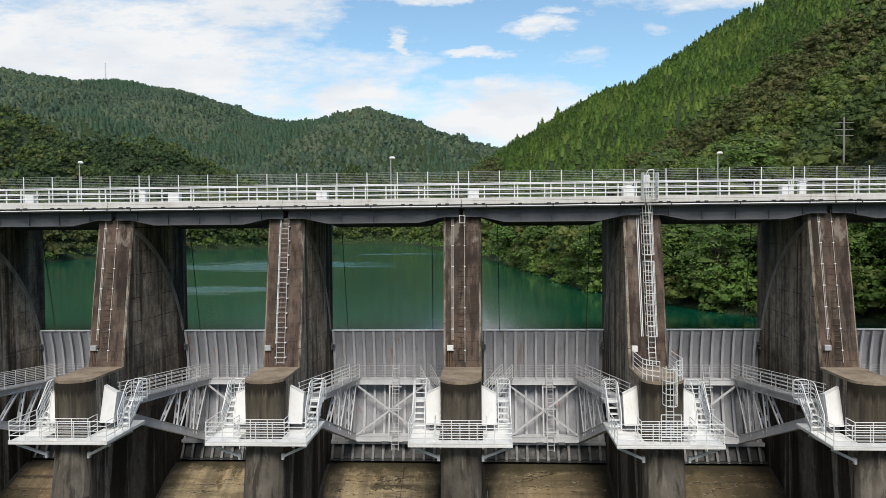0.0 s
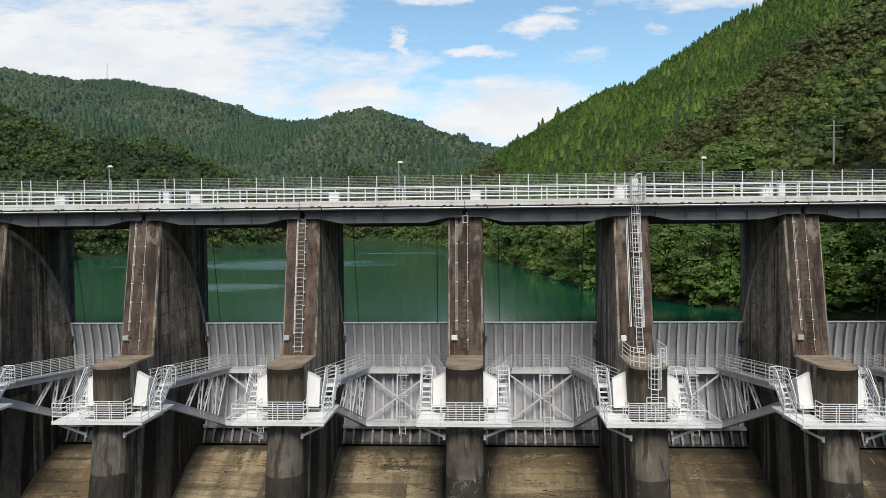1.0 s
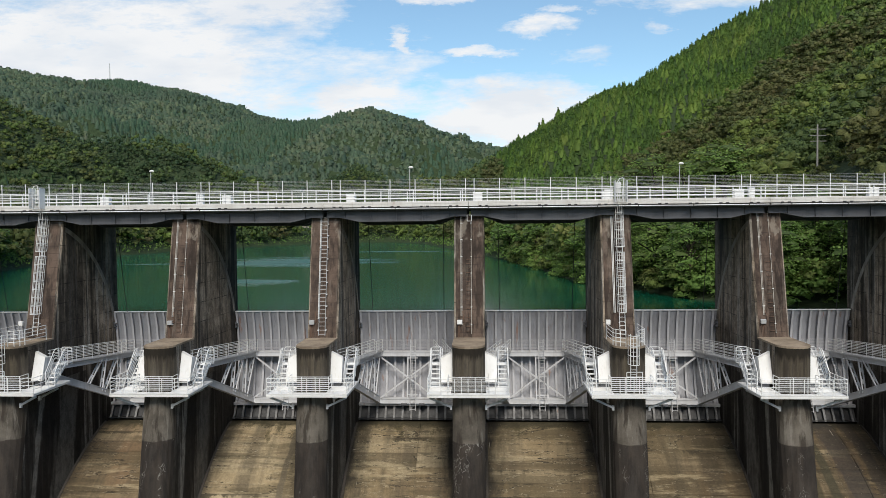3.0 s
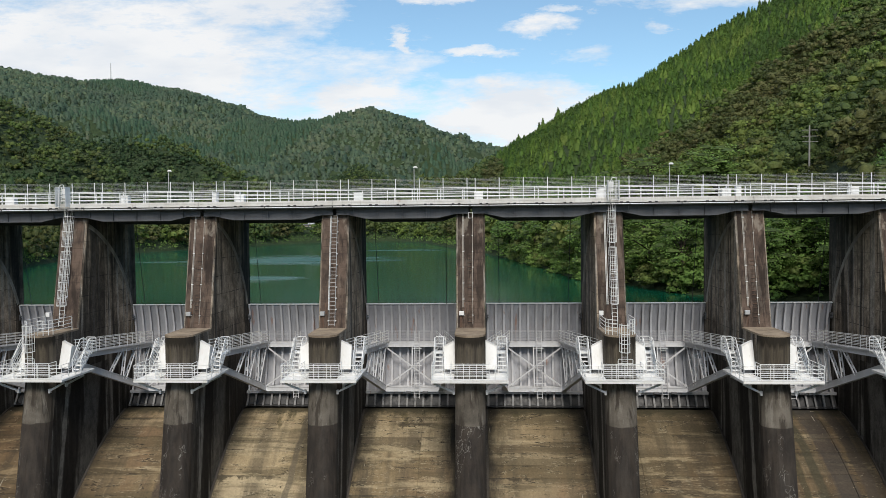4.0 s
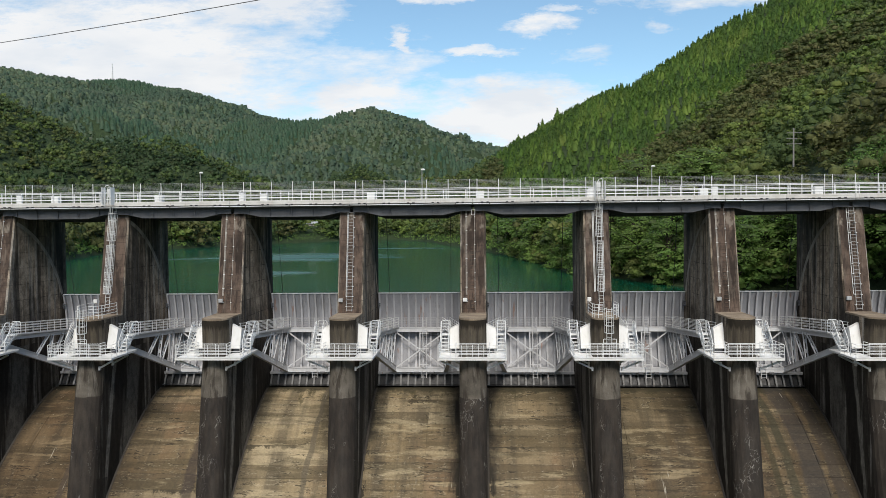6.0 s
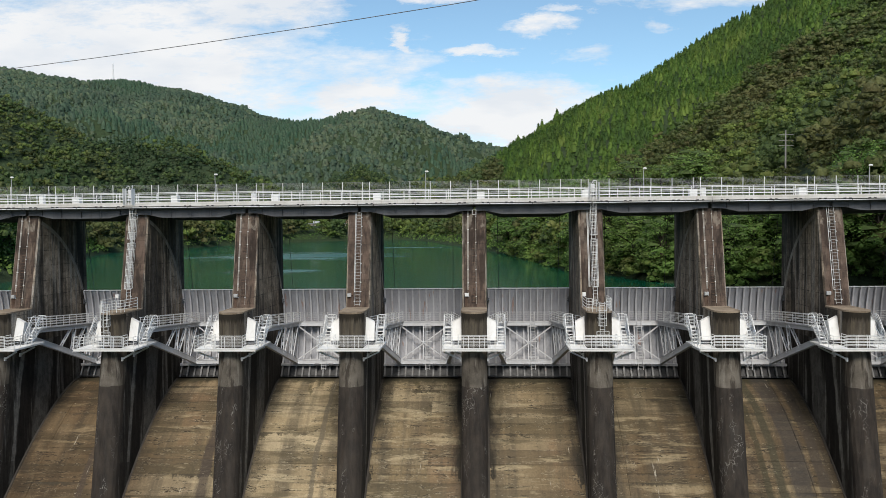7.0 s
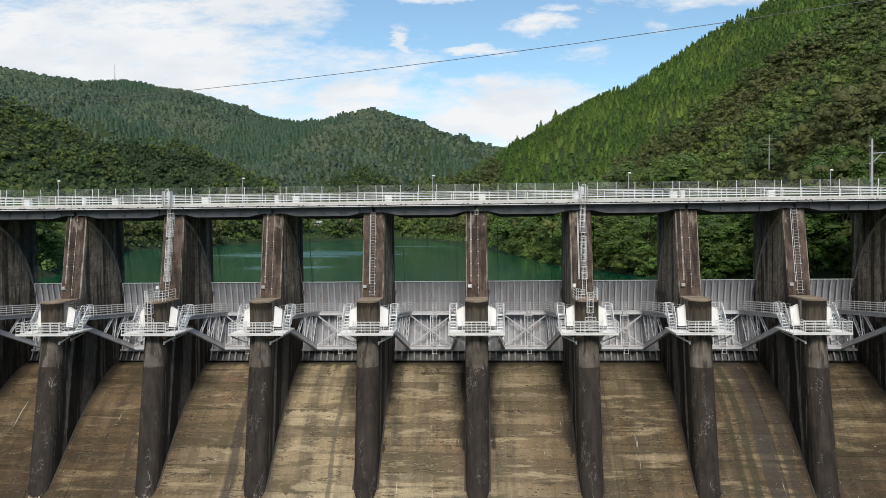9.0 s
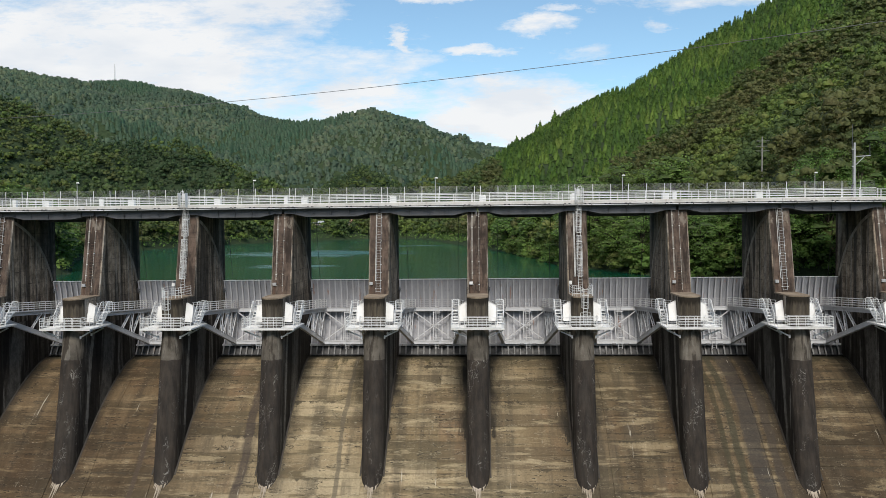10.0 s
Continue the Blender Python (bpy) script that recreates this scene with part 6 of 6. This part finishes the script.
# undergrowth on the lake banks, thick where it hangs over the water by the dam
px, py = scatter(rng, -125, 70, 17, 360, 1.1)
keep = in_reach(px, py, 0) & ~inside(px, py, SHORE) & (shore_gap(px, py) < np.where(py < 160, 9.0, 6.0)) & ((py < 160) | (rng.rand(len(px)) < 0.5))
px, py = px[keep], py[keep]
pc = np.stack([px, py, ground_height(px, py)], 1)
vs, qs, off = [], [], 0
for k in range(12):
    near = (pc[:, 0] > 10) & (pc[:, 1] < 110) & (shore_gap(pc[:, 0], pc[:, 1]) < 5)
    if k == 4:
        pc = pc[near]
    c = pc + np.stack([rng.uniform(-0.6, 0.6, len(pc)), rng.uniform(-0.6, 0.6, len(pc)), rng.uniform(0.1, 1.5 + 0.12 * k, len(pc))], 1)
    v, q = leaf_quads(rng, c, np.tile([0.0, -0.6, 0.9], (len(c), 1)), (0.30 if k < 4 else 0.24) + 0.1 * (k % 2), 0.6)
    vs.append(v), qs.append(q + off)
    off += len(v)
qs = np.concatenate(qs)
tagged(part("undergrowth", quads_mesh("undergrowth", np.concatenate(vs), qs, np.zeros((0, 3), int), [LEAF], np.zeros(len(qs))), LEAF), "green undergrowth on the lake banks", "undergrowth", kind="stuff")


def make_tree(seed, height, n, leaf):
    """A broad tree with trunk, limbs and layered sprays of n leaves of a size."""
    r = np.random.RandomState(seed)
    t = thing("broadleaf_tree", "leafy green broadleaf tree on the lake shore", "tree", "shore trees")
    b = Build()
    lean = r.uniform(-0.08, 0.08, 2)
    spine = [(lean[0] * height * k, lean[1] * height * k, height * k) for k in (-0.08, 0.15, 0.35, 0.55, 0.8)]
    b.tube(spine, [0.032 * height, 0.026 * height, 0.02 * height, 0.014 * height, 0.005 * height], 7)
    vs, qs, ts, off = [], [], [], 0
    for k in range(34):
        h = r.uniform(0.05, 0.95)
        a = r.uniform(0, 6.28)
        reach = 0.36 * math.sqrt(max(0.04, 1 - ((h - 0.45) / 0.58) ** 2)) * r.uniform(0.45, 1.05) * height
        tip = np.array([lean[0] * height * h + reach * math.cos(a), lean[1] * height * h + reach * math.sin(a), h * height])
        root = h * 0.62
        b.tube([(lean[0] * height * root, lean[1] * height * root, root * height), tuple(tip * [0.6, 0.6, 1] - [0, 0, 0.06 * height]), tuple(tip)], [0.009 * height, 0.006 * height, 0.002 * height], 4)
        rr = r.uniform(0.10, 0.17) * height
        d = r.normal(size=(n, 3))
        d /= np.linalg.norm(d, axis=1, keepdims=True)
        p = tip + d * rr * np.array([1.15, 1.15, 0.68]) * r.uniform(0.6, 1.1, (n, 1))
        p[:, 2] -= 0.28 * np.hypot(d[:, 0], d[:, 1]) ** 2 * rr
        v, q = leaf_quads(r, p, np.array([[math.cos(a) * 0.35, math.sin(a) * 0.35, 1.0]]) + d * 0.35, leaf * height, 0.5)
        vs.append(v), qs.append(q + off)
        off += len(v)
        # cores get the deeper leaf colour, painting in the shade inside the crown
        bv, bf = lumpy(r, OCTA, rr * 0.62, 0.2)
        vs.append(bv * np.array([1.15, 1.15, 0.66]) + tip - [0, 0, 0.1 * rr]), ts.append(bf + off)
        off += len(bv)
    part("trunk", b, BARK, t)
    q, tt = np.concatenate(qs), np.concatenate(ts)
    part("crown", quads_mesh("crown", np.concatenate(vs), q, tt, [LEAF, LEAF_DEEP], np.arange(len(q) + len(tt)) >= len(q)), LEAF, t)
    return t


trees = [make_tree(40 + k, 10.0, 118, 0.0182) for k in range(4)] + [make_tree(50 + k, 10.0, 54, 0.028) for k in range(3)]
planted = set()
trng = np.random.RandomState(21)
px, py = scatter(trng, -110, 100, 19, 150, 4.2)
shore_d = seg_dist(px, py, SHORE)
keep = ~inside(px, py, SHORE) & (shore_d > 0.8) & (shore_d < 20) & (trng.rand(len(px)) < np.where(shore_d < 6, 1.0, 0.42))
keep &= (px > -0.66 * (py + 76)) & (px < 0.53 * (py + 76) + 6) & ((px > 0) | (py < 110)) & ((py > 22) | (abs(px) < 62)) & ((pole_view(px, py) == 1) | (py < 30))
px, py, shore_d = px[keep], py[keep], shore_d[keep]
pz = ground_height(px, py)
for k in range(len(px)):
    h = trng.uniform(6.0, 9.5) if shore_d[k] < 6 else trng.uniform(7.5, 10.5)
    m = Matrix.LocRotScale((px[k], py[k], pz[k] - 0.15), Euler((trng.uniform(-0.08, 0.08), trng.uniform(-0.08, 0.08), trng.uniform(0, 6.28))), None)
    close = py[k] < 80 and px[k] > 15
    pick = trng.randint(0, 4) if close else 4 + trng.randint(0, 3)
    if pick not in planted:
        planted.add(pick)
        t = trees[pick]
        t.matrix_basis = m
    else:
        t = copy_thing(trees[pick], m)
    t.scale = (h / 10 * trng.uniform(0.95, 1.25),) * 2 + (h / 10,)

# houses on the far shore
def make_house(x, y, w, d, h, roof, label):
    z = float(ground_height(x, y))
    t = thing("house", label, "house", "far shore houses")
    e, r = h * 0.62, h
    part("wall", Build().prism([(-d / 2, -1.5), (d / 2, -1.5), (d / 2, e), (0, r - 0.15), (-d / 2, e)], -w / 2, w / 2, 0), HOUSE_WALL, t)
    b = Build()
    for s in (-1, 1):
        b.bar((0, s * (d / 2 + 0.5), e - 0.22), (0, 0, r), w + 0.9, 0.14)
    part("roof", b, roof, t)
    part("door", Build().box(-0.45, 0.45, -d / 2 - 0.04, -d / 2 - 0.004, 0.0, min(2.0, e - 0.2), 0.02), GIRDER, t)
    for k in ((-0.3, 0.3) if w > 5 else (0.32,)):
        win = part("window", Build().box(k * w - 0.6, k * w + 0.6, -d / 2 - 0.05, -d / 2 - 0.004, 0.8, min(1.9, e - 0.2), 0.02), WHITE, t, "white framed window")
        part("pane", Build().box(k * w - 0.5, k * w + 0.5, -d / 2 - 0.07, -d / 2 - 0.052, 0.9, min(1.8, e - 0.3)), LAMP_GLASS, win)
    t.location = (x, y, z)
    return t


HOUSE_WALL = paint("cream_plaster", (0.30, 0.27, 0.22), (0.2, 0.18, 0.15), 0.4, 0.85)
ROOF_RED = paint("faded_red_roof", (0.36, 0.19, 0.15), (0.25, 0.14, 0.11), 0.5, 0.7)
for row, mat, text in zip(HOUSES, (GALV, ROOF_RED), ("low cream shed with pale metal roof on the far shore", "cream house with faded red roof on the far shore")):
    make_house(*row, mat, text)

# lattice mast on the far summit and a power pole on the near slope
z = float(ground_height(-802, 1529))
t = thing("radio_mast", "slim red and white lattice mast on the summit", "mast")
b = Build()
for a in (0, 2.09, 4.19):
    b.tube([(-802 + 2 * math.cos(a), 1500 + 2 * math.sin(a), z - 4), (-802 + 0.5 * math.cos(a), 1500 + 0.5 * math.sin(a), z + 31)], 0.35, 4)
for k in range(7):
    b.box(-803.2 + 0.1 * k, -800.8 - 0.1 * k, 1499, 1501, z + 4.6 * k, z + 4.6 * k + 0.5)
part("lattice", b, RAIL, t)

POLE_GREY = paint("aged_pole_concrete", (0.24, 0.24, 0.23), (0.16, 0.16, 0.15), 0.5, 0.85)
x, y = POLE
z = float(ground_height(x, y))
t = thing("power_pole", "grey concrete power pole with crossarms among the trees", "power pole")
part("pole", Build().tube([(x, y, z - 0.3), (x, y, 28.7)], [0.2, 0.13], 8), POLE_GREY, t)
for dz in (0.9, 2.0, 3.0):
    part("crossarm", Build().bar((x - 1.3, y, 28.7 - dz), (x + 1.5, y, 28.7 - dz), 0.10, 0.10), POLE_GREY, t)


# ---- concrete slabs of the spillway: each bay poured in lifts of its own, a few bays split down the fall
SPLITS = {-4: 3.1, -1: 6.65, 1: 2.55, 2: 7.4, 3: 8.6}
lift = np.random.RandomState(77)
for i in BAYS:
    if i < -5:
        continue
    y = CREST_Y - 0.5 - lift.uniform(0.0, 0.6)
    edges = [HALF - 0.05, SPLITS[i], PITCH - HALF + 0.05] if i in SPLITS else [HALF - 0.05, PITCH - HALF + 0.05]
    while y > CREST_Y - 26:
        tall, d, ya = lift.choice((0.85, 1.2, 1.5, 1.75, 2.1)), 0.0, y
        while d < tall:
            d += math.hypot(0.05, ogee(y) - ogee(y - 0.05))
            y -= 0.05
        gap = lift.choice((0.005, 0.008, 0.012, 0.022))
        pts = [ya - gap + (y + gap - ya + gap) * k / 4 for k in range(5)]
        for xa, xb in zip(edges, edges[1:]):
            b = Build()
            b.prism([(v, ogee(v)) for v in pts] + [(v, ogee(v) - 0.2) for v in pts[::-1]], xa + 0.014, xb - 0.014, 0)
            slab = part("slab", b, SPILLWAY, dam)
            slab.location = (i * PITCH, 0, lift.choice((0.0, 0.012, 0.03, 0.045)))
